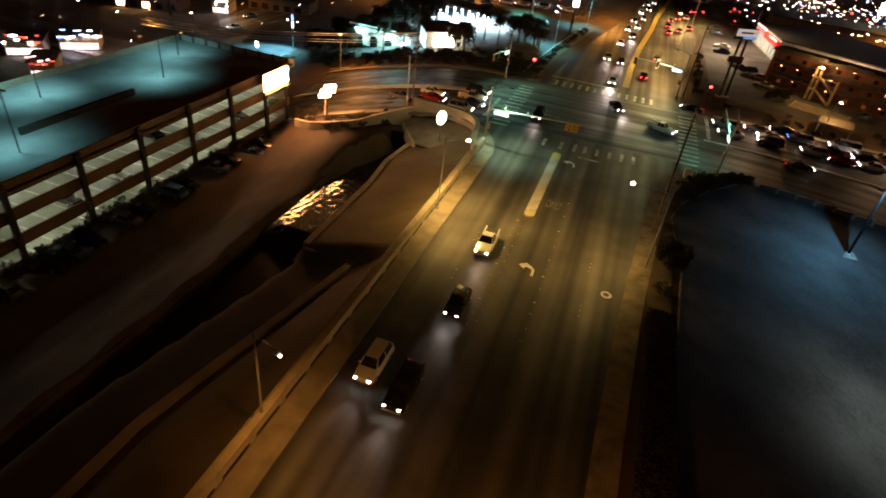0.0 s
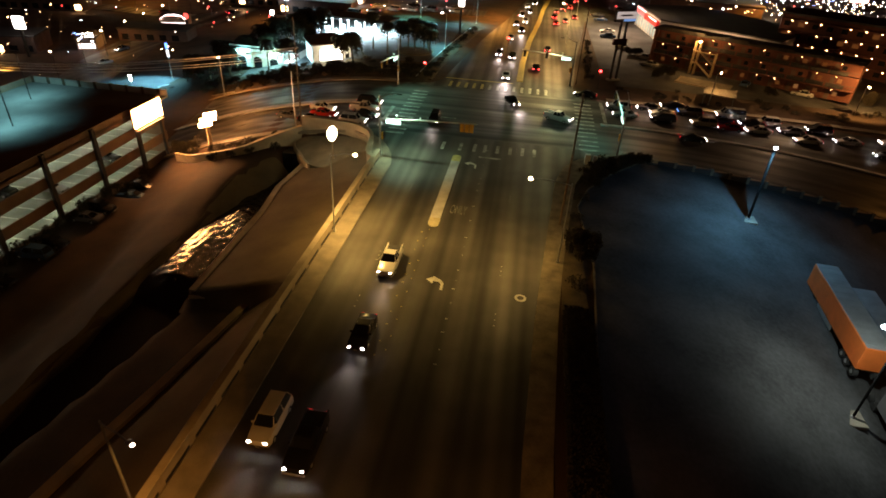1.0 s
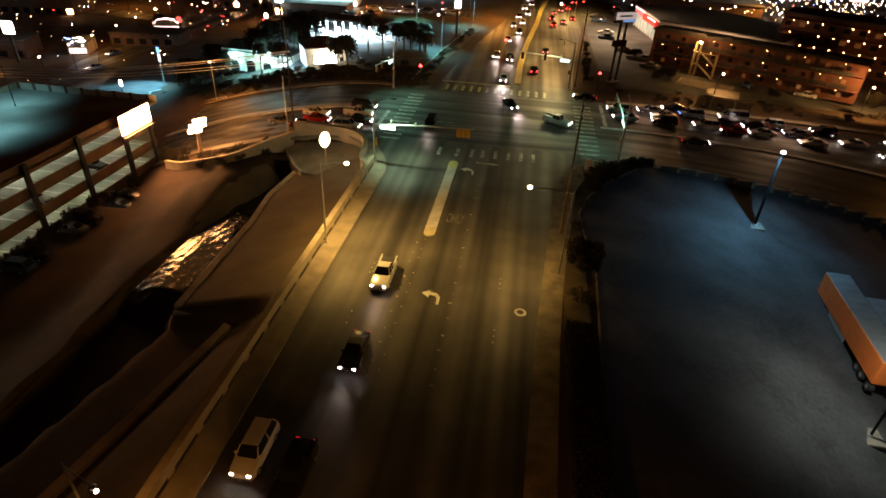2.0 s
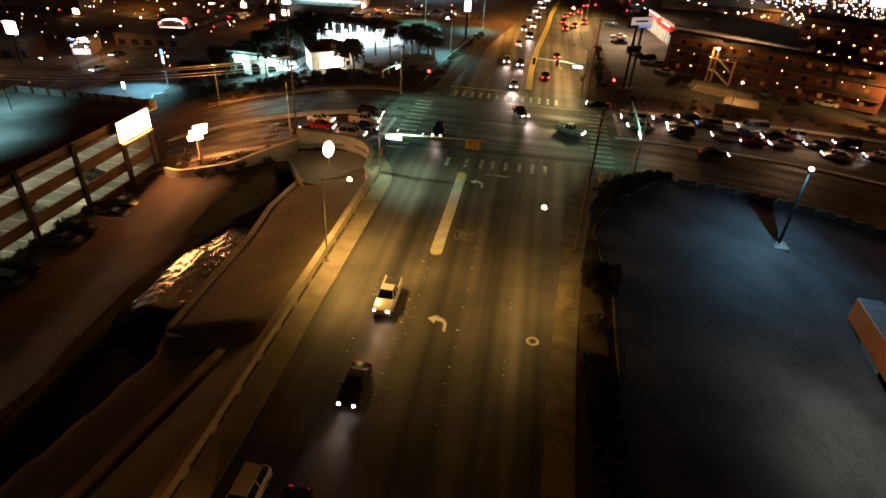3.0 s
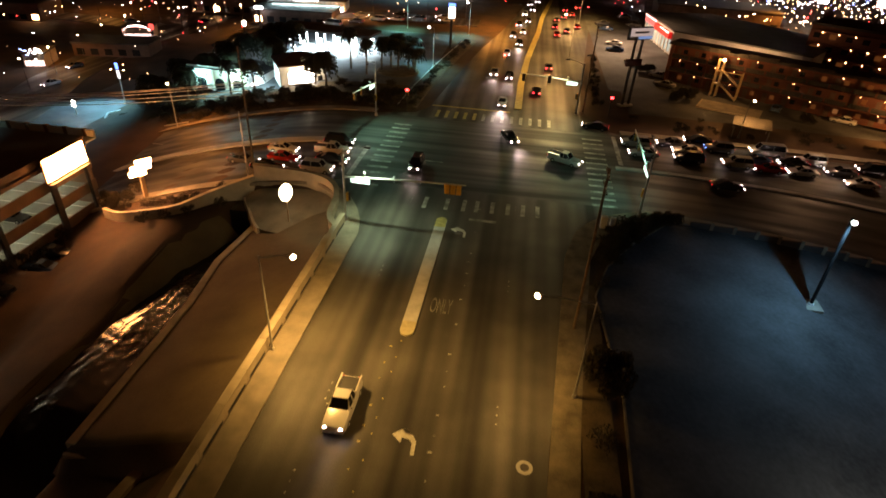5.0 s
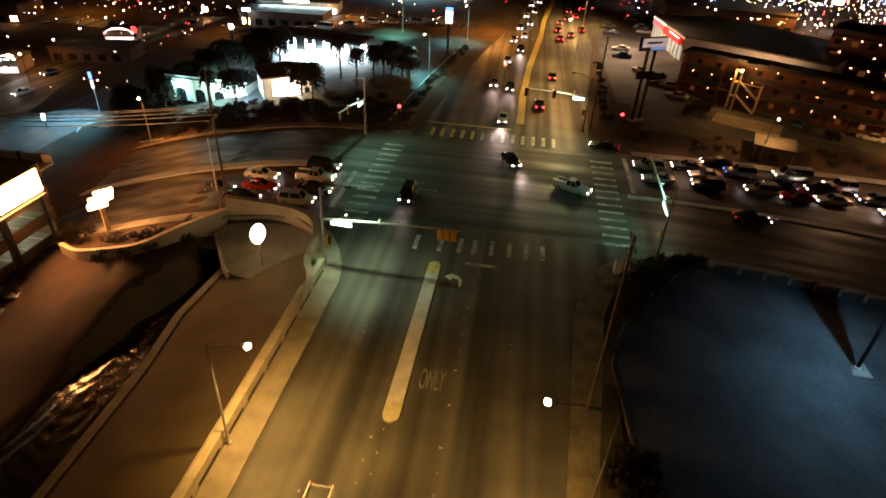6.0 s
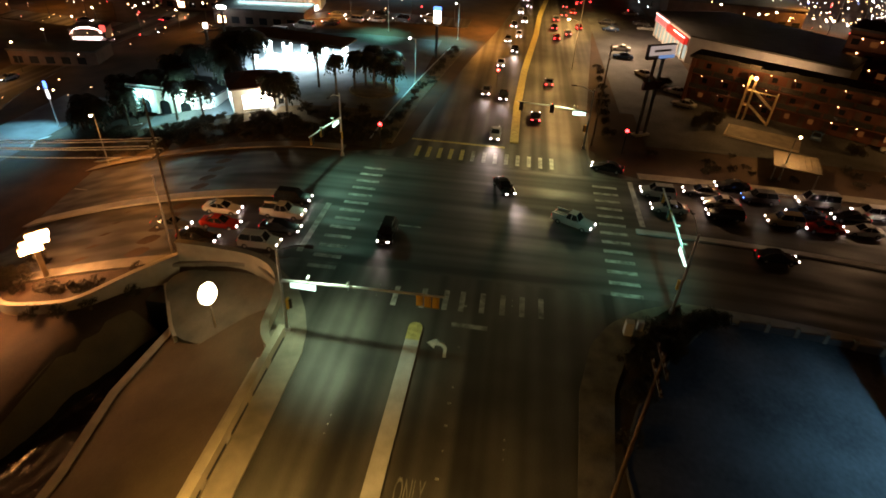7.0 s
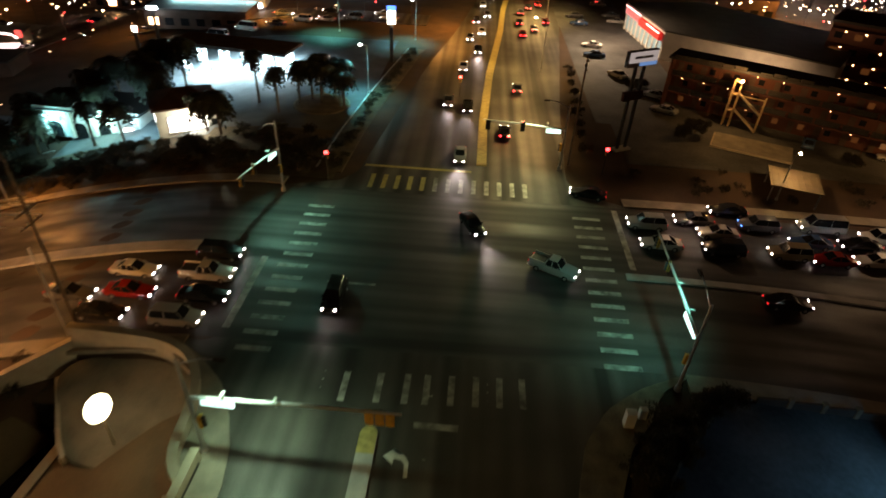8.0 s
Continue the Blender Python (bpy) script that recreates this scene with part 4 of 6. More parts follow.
street_lamp((78.0, 134.0), 5.8, 0.4, -0.3, "motel yard lamp with a warm head", G_SOD)
street_lamp((-62.0, 123.2), 9.0, 0.6, -1.4, "street lamp with a glowing sodium head", G_SOD)
street_lamp((16.9, 176.0), 10.4, -2.4, 0.0, "street lamp with a warm head by the far street", G_SOD)
street_lamp((22.0, 226.0), 10.4, -2.4, 0.0, "street lamp with a warm head by the far street", G_SOD)
for pad in ((40.6, 78.8), (42.1, 45.5)):
    bm = bmesh.new()
    box(bm, -1.1, 1.1, -1.1, 1.1, -0.3, 0.09, bev=0.04)
    ob = part("lamp_pad", bm, M_WALK)
    ob.location = (pad[0], pad[1], T(*pad))
    tagged(ob, "square pale concrete pad under the lot lamp", "pad")


def signal_head(parent, at, turn, lit=None):
    bm = bmesh.new()
    box(bm, -0.2, 0.2, -0.14, 0.14, -0.55, 0.55, bev=0.03)
    hd = part("signal_head", bm, M_SIGYEL, parent, "yellow three-lamp signal head")
    hd.matrix_basis = pose(*at, 0, 0, turn)
    for i, z in enumerate((0.35, 0, -0.35)):
        bm = bmesh.new()
        rod(bm, (0, -0.13, z), (0, -0.17, z), 0.30 if lit and i == 0 else 0.14, 0.30 if lit and i == 0 else 0.14, 12)
        part("lens", bm, lit if (lit and i == 0) else M_BLACK, hd)
        bm = bmesh.new()
        rod(bm, (0, -0.14, z + 0.02), (0, -0.34, z + 0.02), 0.17, 0.15, 10)
        part("visor", bm, M_BLACK, hd) if not (lit and i == 0) else bm.free()
    return hd


def mast(at, toward, length, lum, label, lit, sign_at, heads):
    """Signal pole with a mast arm towards a heading (degrees from +x)."""
    g = T(*at) if abs(at[0]) > 18 else 0.0
    t = thing("traffic_signal", (at[0], at[1], g), label, "traffic light", "signal poles at the junction", turn=toward)
    bm = bmesh.new()
    rod(bm, (0, 0, 0), (0, 0, 9.6), 0.17, 0.11, 12)
    part("pole", bm, M_METAL, t)
    bm = bmesh.new()
    rod(bm, (0, 0, 0), (0, 0, 0.5), 0.3, 0.26, 12)
    part("base", bm, M_KERB, t)
    bm = bmesh.new()
    rod(bm, (0, 0, 6.0), (length * 0.5, 0, 6.55), 0.15, 0.12, 10)
    rod(bm, (length * 0.5, 0, 6.55), (length, 0, 6.9), 0.12, 0.08, 10)
    part("mast_arm", bm, M_ARM, t, "long pale mast arm")
    for dx in (2.6, 6.2):
        bm = bmesh.new()
        rod(bm, (dx, 0, 6.1), (dx, 0, 6.75), 0.04, 0.04, 6)
        box(bm, dx - 0.1, dx + 0.1, -0.28, 0.18, 6.72, 6.9, bev=0.03)
        part("detector", bm, M_ARM, t, "pale detector camera on the arm")
    bm = bmesh.new()
    rod(bm, (0, 0, 9.2), (lum * 0.6, 0, 10.0), 0.06, 0.05, 8)
    rod(bm, (lum * 0.6, 0, 10.0), (lum, 0, 10.05), 0.05, 0.05, 8)
    part("lamp_arm", bm, M_METAL, t)
    bm = bmesh.new()
    box(bm, lum - 0.4, lum + 0.4, -0.17, 0.17, 9.98, 10.14, bev=0.05)
    part("luminaire", bm, M_DARKMETAL, t, "shielded street luminaire")
    bm = bmesh.new()
    box(bm, sign_at[0], sign_at[1], -0.10, 0.10, 5.45, 6.0, bev=0.03)
    sg = part("name_sign", bm, G_NAME, t, "lit street name sign")
    bm = bmesh.new()
    box(bm, sign_at[0] + 0.25, sign_at[1] - 0.25, -0.115, 0.115, 5.66, 5.80)
    part("lettering", bm, material("sign_green", (0.02, 0.2, 0.12), 0.5, vary=0, emit=(0.25, 0.8, 0.6), power=1.2), sg)
    for hx in heads:
        signal_head(t, (hx, 0, 6.2), 180 if lit is None else 0, lit)
        bm = bmesh.new()
        box(bm, hx - 0.30, hx + 0.30, 0.02 if lit is None else 0.12, 0.06 if lit is None else 0.16, 5.5, 6.9)
        part("backplate", bm, M_SIGYEL if "near lanes" in label else M_BLACK, t)
    signal_head(t, (0.35, 0.1, 3.4), 90)
    return t


mast((-14.1, 81.6), -2.5, 14.7, 3.0, "signal pole with a long mast arm over the near lanes", None, (0.9, 3.2), (12.5, 13.2, 13.9))
mast((22.9, 91.5), 90, 14.5, 3.4, "signal pole with a mast arm over the east arm", None, (0.6, 3.4), (9.5, 13.4))
mast((-20.0, 120.0), -97, 10.0, 3.4, "signal pole with a mast arm over the west arm", None, (0.8, 2.6), (6.5, 9.4))
mast((16.6, 131.8), 182, 11.5, 3.2, "signal pole with a mast arm over the far lanes", G_RED, (0.7, 2.7), (6.0, 10.8))


def post_signal(at, h, label):
    t = thing("post_signal", (at[0], at[1], 0), label, "traffic light", "post signals")
    bm = bmesh.new()
    rod(bm, (0, 0, 0), (0, 0, h), 0.07, 0.07, 8)
    part("post", bm, M_DARKMETAL, t)
    hd = signal_head(t, (0, 0, h + 0.2), 0, G_RED)
    return t


post_signal((-15.0, 123.6), 3.6, "post signal showing a red light")
post_signal((0.9, 158.6), 3.0, "post signal on the median showing a red light")
post_signal((22.6, 131.0), 3.4, "post signal showing a red light")


def utility_pole(at, h, label, arms=2, mat=None, r=0.17, drop=0.0):
    g = T(*at) if abs(at[0]) > 18 else 0
    t = thing("utility_pole", (at[0], at[1], g), label, "utility pole", "utility poles")
    bm = bmesh.new()
    rod(bm, (0, 0, 0), (0, 0, h), r, r * 0.6, 10)
    part("pole", bm, mat or M_WOOD, t)
    for i in range(arms):
        part("crossarm", boxes((-0.06, 0.06, -1.3, 1.3, h - drop - 0.6 - 1.2 * i, h - drop - 0.46 - 1.2 * i)), M_WOOD, t)
        for yy in (-1.1, -0.4, 0.4, 1.1):
            bm = bmesh.new()
            rod(bm, (0, yy, h - drop - 0.46 - 1.2 * i), (0, yy, h - drop - 0.28 - 1.2 * i), 0.05, 0.03, 6)
            part("insulator", bm, M_STUCCO, t)
    return t


utility_pole((-31.6, 93.9), 18.5, "tall wooden utility pole beside the culvert wall", drop=4.6)
utility_pole((-32.6, 93.6), 10.0, "shorter steel pole beside the utility pole", 0, M_METAL, 0.13)
utility_pole((13.3, 66.2), 17.0, "tall wooden utility pole by the sidewalk")
utility_pole((18.0, 133.2), 16.0, "tall wooden utility pole by the far street")
wires = thing("power_lines", (0, 0, 0), "sagging overhead power lines", "cable")
g0 = T(-31.6, 93.9)
for i, (dy, h) in enumerate(((-1.1, 13.6), (0.4, 13.6), (1.1, 13.6), (-1.1, 12.4), (1.1, 12.4))):
    bm = bmesh.new()
    pts = [Vector((-31.6 - 82 * f, 93.9 + dy + 22 * f, g0 + h - 15.0 * f - 1.4 * 4 * f * (1 - f))) for f in span(0, 1, 0.0833)]
    loops = [[bm.verts.new(p + Vector((0, 0.06 * math.cos(k * 1.571), 0.06 * math.sin(k * 1.571)))) for k in range(4)] for p in pts]
    for p, q in zip(loops, loops[1:]):
        for k in range(4):
            bm.faces.new((p[k], p[(k + 1) % 4], q[(k + 1) % 4], q[k]))
    part("wire", bm, M_CABLE, wires)


# ---- lit signs on the west side ----
def billboard():
    t = thing("lit_billboard", (-57.75, 88.8, -10.2), "large glowing sign panel fixed to the corner of the garage", "sign")
    for py in (-3.4, 3.6):
        part("pillar", boxes((-0.42, -0.08, py - 0.2, py + 0.2, 0, 11.3), bev=0.04), M_COLUMN, t)
    part("frame", boxes((-0.08, 0.1, -4.15, 4.15, 8.5, 11.95), bev=0.05), M_BROWN, t)
    for k in range(4):
        z0 = 8.68 + 0.79 * k
        part("panel", boxes((0.1, 0.3, -3.95 + 0.03 * k, 3.95, z0, z0 + 0.76), bev=0.04), G_BILL, t, "glowing warm white panel")
    part("catwalk", boxes((0.1, 0.8, -4.0, 4.0, 8.3, 8.38), bev=0.02), M_DARKMETAL, t, "narrow steel catwalk below the panel")


def lobed_sign():
    x, y = -48.4, 91.6
    g = T(x, y)
    t = thing("lobed_sign", (x, y, g), "glowing three-lobed sign on a tan post", "sign", turn=52)
    part("post", boxes((-0.3, 0.3, -0.25, 0.25, 0, 3.9), bev=0.04), M_TAN, t)
    for dx, z, w in ((-0.45, 4.25, 1.25), (0.15, 5.05, 1.5), (0.65, 5.85, 1.2)):
        bm = bmesh.new()
        box(bm, dx - w, dx + w, -0.25, 0.34, z - 0.42, z + 0.42, bev=0.14)
        cabinet = part("lobe", bm, M_TAN, t, "tan sign cabinet")
        part("face", boxes((dx - w + 0.06, dx + w - 0.06, -0.3, -0.24, z - 0.38, z + 0.38), bev=0.025), G_SIGN, cabinet, "glowing warm white face")


def oval_sign():
    x, y = -22.1, 82.7
    t = thing("oval_sign", (x, y, -1.5), "glowing white oval sign on a short post", "sign", turn=72)
    bm = bmesh.new()
    rod(bm, (0, 0, -0.3), (0, 0, 2.6), 0.13, 0.11, 10)
    part("post", bm, M_PARAPET, t)
    bm = bmesh.new()
    vs = bmesh.ops.create_uvsphere(bm, u_segments=24, v_segments=14, radius=1.0)["verts"]
    for v in vs:
        v.co = Vector((v.co.x * 1.0, v.co.y * 0.62, v.co.z * 1.18 + 3.9))
    part("panel", bm, G_OVAL, t, "glowing oval panel", smooth=True)


billboard()
lobed_sign()
oval_sign()


# ---- parking garage ----
def garage():
    X0, X1, Y0, Y1 = -86.0, -58.6, 14.0, 97.0
    base, top = -9.6, 1.0
    t = thing("parking_garage", (0, 0, 0), "open three-level concrete parking garage lit inside", "building")
    part("roof_deck", boxes((X0, X1, Y0, Y1, top - 0.75, top - 0.45)), M_DECK, t, "bluish concrete roof deck")
    for z in (-2.75, -6.2, -9.6):
        part("floor_slab", boxes((X0, X1 - 0.3, Y0, 94.1, z - 0.3, z)), M_FLOOR, t)
    part("back_wall", boxes((X0 - 0.3, X0, Y0, Y1, base, top + 0.6)), M_TAN, t)
    part("end_wall", boxes((X0, X1, Y0 - 0.3, Y0, base, top + 0.4)), M_TAN, t)
    part("end_wall", boxes((X0, X1 - 0.3, 94.1, 94.5, base, top - 0.75)), M_BROWN, t)
    for z0, z1 in ((top - 1.3, top + 0.6), (-3.5, -1.85), (-6.95, -5.3), (-10.2, -8.6)):
        part("spandrel", boxes((X1 - 0.25, X1, Y0, Y1 - 2.5, z0, z1), bev=0.02), M_BROWN, t, "brown concrete edge beam")
    part("parapet", boxes((X0, X1, Y1 - 0.25, Y1, top - 0.5, top + 0.65)), M_STUCCO, t, "pale roof parapet")
    for i in range(9):
        part("parapet_post", boxes((X0 + 3.2 * i, X0 + 3.2 * i + 0.5, Y1 - 0.4, Y1 + 0.1, top - 0.5, top + 0.8)), M_BROWN, t)
    for i in range(8):
        y = 14.4 + 10.25 * i
        part("column", boxes((X1 + 0.02, X1 + 0.55, y - 0.36, y + 0.36, base - 1.5, top + 0.5), bev=0.04), M_COLUMN, t, "dark facade column")
        for x in (-67, -77):
            part("inner_column", boxes((x - 0.3, x + 0.3, y - 0.3, y + 0.3, base, top - 0.7)), M_DECK, t)
        for z in (top - 0.85, -3.1, -6.55):
            for x in (-65.5,):
                part("tube_light", boxes((x - 0.12, x + 0.12, y + 4.0, y + 6.4, z - 0.1, z)), G_STRIP, t, "glowing tube light")
    part("ramp_wall", boxes((-70.3, -69.7, 47, 67, top - 0.5, top + 0.5), bev=0.02), M_COLUMN, t, "low dark wall on the roof deck")
    for z in (-2.75, -6.2, -9.6):
        for i in range(27):
            y = 17 + 2.9 * i
            part("bay_line", boxes((-64.2, -59.4, y, y + 0.2, z, z + 0.006)), M_ARROW, t)
    return t


garage()
for x, y in ((-72.0, 76.0), (-65.6, 43.2), (-79.2, 58.0), (-79.0, 88.0)):
    t = thing("deck_lamp", (x, y, 0.55), "slim lamp pole on the garage roof", "lamp", "roof deck lamps")
    bm = bmesh.new()
    rod(bm, (0, 0, 0), (0, 0, 8.2), 0.09, 0.06, 8)
    part("pole", bm, M_DARKMETAL, t)
    bm = bmesh.new()
    box(bm, -0.9, 0.9, -0.14, 0.14, 8.15, 8.32, bev=0.04)
    part("head", bm, M_DARKMETAL, t)
GAR = "cars parked in the garage"
gcars = []
for i, y in enumerate((33, 44.5, 53, 60.8, 69, 81.5)):
    key = ("suv" if i % 3 == 0 else "sedan", ("silver", "grey", "white", "black")[i % 4])
    c = park(key[0], key[1], False, -61.9, y, -90, f"parked {key[1]} {'car' if key[0] == 'sedan' else 'suv'} inside the garage", GAR)
    c.location.z = -6.18 if i % 3 else -2.73
for i, y in enumerate((26.5, 29.5, 35.5, 38.4, 41.4, 47.5, 50.4, 56.6, 59.6, 66.8, 69.8, 77.0, 80.0)):
    c = park("suv" if i % 3 == 1 else "sedan", ("black", "grey", "black", "blue")[i % 4], False, -55.4, y, 90 if i % 2 else -90, f"parked {('black', 'grey', 'silver', 'black')[i % 4]} {'suv' if i % 3 == 1 else 'car'} along the foot of the garage", "cars along the garage")
    c.location.z = land(-55.4, y) + 0.05


# ---- vegetation ----
def tuft_mesh(name, rx, ry, rz, n, leaf, mat, seed, gap=0.35):
    """A crown of many small leaves, uneven and with gaps."""
    rnd = random.Random(seed)
    bm = bmesh.new()
    clumps = [(Vector((rnd.uniform(-1, 1) * rx * 0.7, rnd.uniform(-1, 1) * ry * 0.7, rz * (0.35 + 0.6 * rnd.random()))), rnd.uniform(0.30, 0.55)) for _ in range(14)]
    for i in range(n):
        c, r = clumps[rnd.randrange(len(clumps))]
        d = Vector((rnd.gauss(0, 1), rnd.gauss(0, 1), rnd.gauss(0, 1))).normalized() * r * rnd.uniform(gap, 1.0)
        p = c + Vector((d.x * rx, d.y * ry, d.z * rz * 0.8))
        if p.z < 0.02:
            p.z = 0.02 + rnd.random() * 0.2
        q = Euler((rnd.uniform(0, 6.3), rnd.uniform(0, 6.3), rnd.uniform(0, 6.3))).to_matrix()
        s = leaf * rnd.uniform(0.6, 1.4)
        vs = [bm.verts.new(p + q @ Vector(v)) for v in ((-s, 0, 0), (0, -s * 0.45, 0), (s, 0, s * 0.2), (0, s * 0.45, 0))]
        bm.faces.new(vs)
    me = bpy.data.meshes.new(name)
    bm.to_mesh(me)
    bm.free()
    me.materials.append(mat)
    return me


BUSH = [tuft_mesh("foliage", 1.0, 1.0, 1.0, 420, 0.11, M_LEAF, s) for s in (3, 4, 5)]


def hedge_mesh(hx, hy, hz, n, leaf, seed):
    """A clipped hedge: leaves packed over a rough block."""
    rnd = random.Random(seed)
    bm = bmesh.new()
    box(bm, -hx + 0.15, hx - 0.15, -hy + 0.12, hy - 0.12, 0.02, hz - 0.15)
    for i in range(n):
        p = Vector((rnd.uniform(-hx, hx), rnd.uniform(-hy, hy), rnd.uniform(0.05, hz)))
        k = rnd.random()
        if k < 0.5:
            p.z = hz + rnd.gauss(0, 0.07) + 0.08 * math.sin(p.y * 1.9) * math.cos(p.x * 2.3)
        elif k < 0.75:
            p.x = math.copysign(hx, p.x) + rnd.gauss(0, 0.07)
        else:
            p.y = math.copysign(hy, p.y) + rnd.gauss(0, 0.07)
        q = Euler((rnd.uniform(0, 6.3), rnd.uniform(0, 6.3), rnd.uniform(0, 6.3))).to_matrix()
        s = leaf * rnd.uniform(0.6, 1.4)
        bm.faces.new([bm.verts.new(p + q @ Vector(v)) for v in ((-s, 0, 0), (0, -s * 0.45, 0), (s, 0, s * 0.2), (0, s * 0.45, 0))])
    me = bpy.data.meshes.new("hedge_foliage")
    bm.to_mesh(me)
    bm.free()
    me.materials.append(M_LEAF)
    return me


HEDGE = hedge_mesh(1.35, 4.9, 1.5, 5200, 0.11, 9)
BIGBUSH = [tuft_mesh("foliage", 1.0, 1.0, 1.0, 5200, 0.06, M_LEAF, s, 0.15) for s in (13, 14)]


def bush(x, y, r, h, label="dark low bush with small leaves", group="bushes", z=None):
    t = thing("bush", (x, y, (T(x, y) if abs(x) > 18 else 0.08) if z is None else z), label, "bush", group)
    share("foliage", BIGBUSH[random.randrange(2)] if r > 1.45 else BUSH[random.randrange(3)], t, Matrix.Diagonal((r, r, h, 1)) @ pose(0, 0, 0, 0, 0, random.uniform(0, 360)))
    bm = bmesh.new()
    for k in range(3):
        a = k * 2.1
        rod(bm, (0, 0, 0), (0.3 * r * math.cos(a), 0.3 * r * math.sin(a), 0.6 * h), 0.05, 0.02, 5)
    part("stem", bm, M_TRUNK, t)
    return t


random.seed(11)
for y in (13.0, 22.8, 32.6, 42.4):
    t = thing("hedge", (14.6, y, 0.1), "dense dark clipped hedge beside the sidewalk", "hedge", "hedges")
    share("foliage", HEDGE, t, Matrix.Identity(4))
    bm = bmesh.new()
    for k in range(5):
        rod(bm, (0, -3.4 + 1.7 * k, 0), (0.1, -3.4 + 1.7 * k, 1.0), 0.06, 0.03, 5)
    part("stem", bm, M_TRUNK, t)
for x, y, r, h in ((15.6, 58.5, 2.4, 3.2), (16.0, 60.2, 1.8, 2.4), (15.0, 53.0, 1.2, 1.0), (15.4, 68.0, 1.0, 0.8), (16.4, 74.0, 1.1, 1.0), (17.8, 79.0, 1.6, 1.5), (19.2, 82.0, 1.7, 1.6), (19.0, 85.0, 1.5, 1.5), (21.0, 84.8, 1.7, 1.6), (22.6, 87.2, 1.6, 1.5), (24.4, 89.2, 1.6, 1.5), (26.6, 90.4, 1.6, 1.5), (20.6, 88.0, 1.3, 1.2), (17.2, 82.6, 1.1, 1.1)):
    bush(x, y, r, h)
for x, y, r, h in ((-46.0, 88.6, 1.3, 1.1), (-44.2, 88.2, 1.1, 0.9), (-41.5, 87.6, 1.3, 1.1), (-40.0, 87.8, 1.0, 0.9), (-38.4, 87.4, 1.4, 1.4), (-51.5, 91.5, 1.2, 1.5), (-35.0, 90.6, 0.9, 0.8), (-53.0, 93.0, 1.2, 1.2), (-54.0, 90.6, 1.5, 1.7), (-55.2, 92.6, 1.5, 1.8), (-52.0, 94.6, 1.4, 1.3), (-50.6, 89.4, 0.9, 0.9)):
    bush(x, y, r, h, "dark bush in the planter by the lit sign", "planter bushes")
for x, y, r in ((-40.4, 83.6, 1.0), (-37.4, 84.9, 0.9), (-34.2, 87.6, 0.9), (-43.6, 83.6, 1.1), (-31.8, 89.6, 0.7)):
    bush(x, y, r, 1.3 * r, "dark bush against the curved culvert wall", "planter bushes", z=land(x, y))
for i in range(26):
    bush(-56.9 + random.uniform(-0.3, 0.3), 22 + 2.45 * i, random.uniform(0.9, 1.4), random.uniform(1.5, 2.4), "dark tall shrub along the foot of the garage", "garage shrubs", z=land(-56.9, 22 + 2.45 * i))
for i in range(230):
    x = random.uniform(-88, -15)
    y = random.uniform(124.6, 135.0) if x < -34 else random.uniform(125, 139)
    y += 0.36 * max(-62 - x, 0)
    if x > -20 and y > 137 or x < -84:
        continue
    bush(x, y, random.uniform(0.7, 1.5), random.uniform(0.6, 1.3), "dark shrub in the forecourt planting bed", "forecourt shrubs")
for i in range(34):
    x, y = random.uniform(27, 90), random.uniform(126, 134)
    if 43 < x < 56 and y > 127:
        continue
    bush(x, y, random.uniform(0.6, 1.3), random.uniform(0.5, 1.1), "dark shrub beside the motel yard", "motel shrubs")
for x, y, r, h in ((72.8, 149.0, 2.2, 3.4), (76.5, 146.0, 1.7, 2.6), (40.6, 148.5, 2.1, 2.2), (38.0, 146.6, 1.6, 1.8), (62.5, 141.0, 1.5, 1.6), (84.0, 142.0, 2.0, 2.8), (34.4, 168.8, 1.8, 1.6), (36.2, 170.2, 1.7, 1.5)):
    bush(x, y, r, h, "large leafy shrub in the motel yard", "motel shrubs")
for i in range(22):
    f = i / 21
    bush(-15.4 + 4.6 * f + random.uniform(-1, 1), 128 + 56 * f, random.uniform(0.7, 1.2), random.uniform(0.6, 1.2), "dark shrub in the bed beside the far street", "forecourt shrubs")
for i in range(9):
    bush(21.0 + 0.25 * i + random.uniform(-0.4, 0.4), 138 + 5.0 * i, random.uniform(0.8, 1.3), random.uniform(0.8, 1.6), "shrub beside the far sidewalk", "roadside shrubs")


def frond_mesh(seed):
    """One palm crown: arching stalks with leaflets on both sides."""
    rnd = random.Random(seed)
    bm = bmesh.new()
    for k in range(64):
        a = k * 2.399 + rnd.uniform(-0.2, 0.2)
        up = rnd.uniform(-0.5, 1.0)
        ln = rnd.uniform(1.7, 2.5)
        prev = Vector((0, 0, 0))
        out = Vector((math.cos(a), math.sin(a), 0))
        side = Vector((-math.sin(a), math.cos(a), 0))
        for s in range(1, 8):
            f = s / 7
            p = out * ln * f * (0.75 + 0.25 * (1 - f)) + Vector((0, 0, ln * (up * f * 0.75 - 0.95 * f * f)))
            w = 0.62 * math.sin(math.pi * (0.15 + 0.8 * f))
            for sg in (-1, 1):
                tip = (prev + p) / 2 + side * sg * w + Vector((0, 0, -0.35 * w)) + out * 0.15
                bm.faces.new([bm.verts.new(v) for v in (prev, p, tip)])
            prev = p
    me = bpy.data.meshes.new("crown")
    bm.to_mesh(me)
    bm.free()
    me.materials.append(M_PALM)
    return me


CROWNS = [frond_mesh(s) for s in (1, 2, 3)]


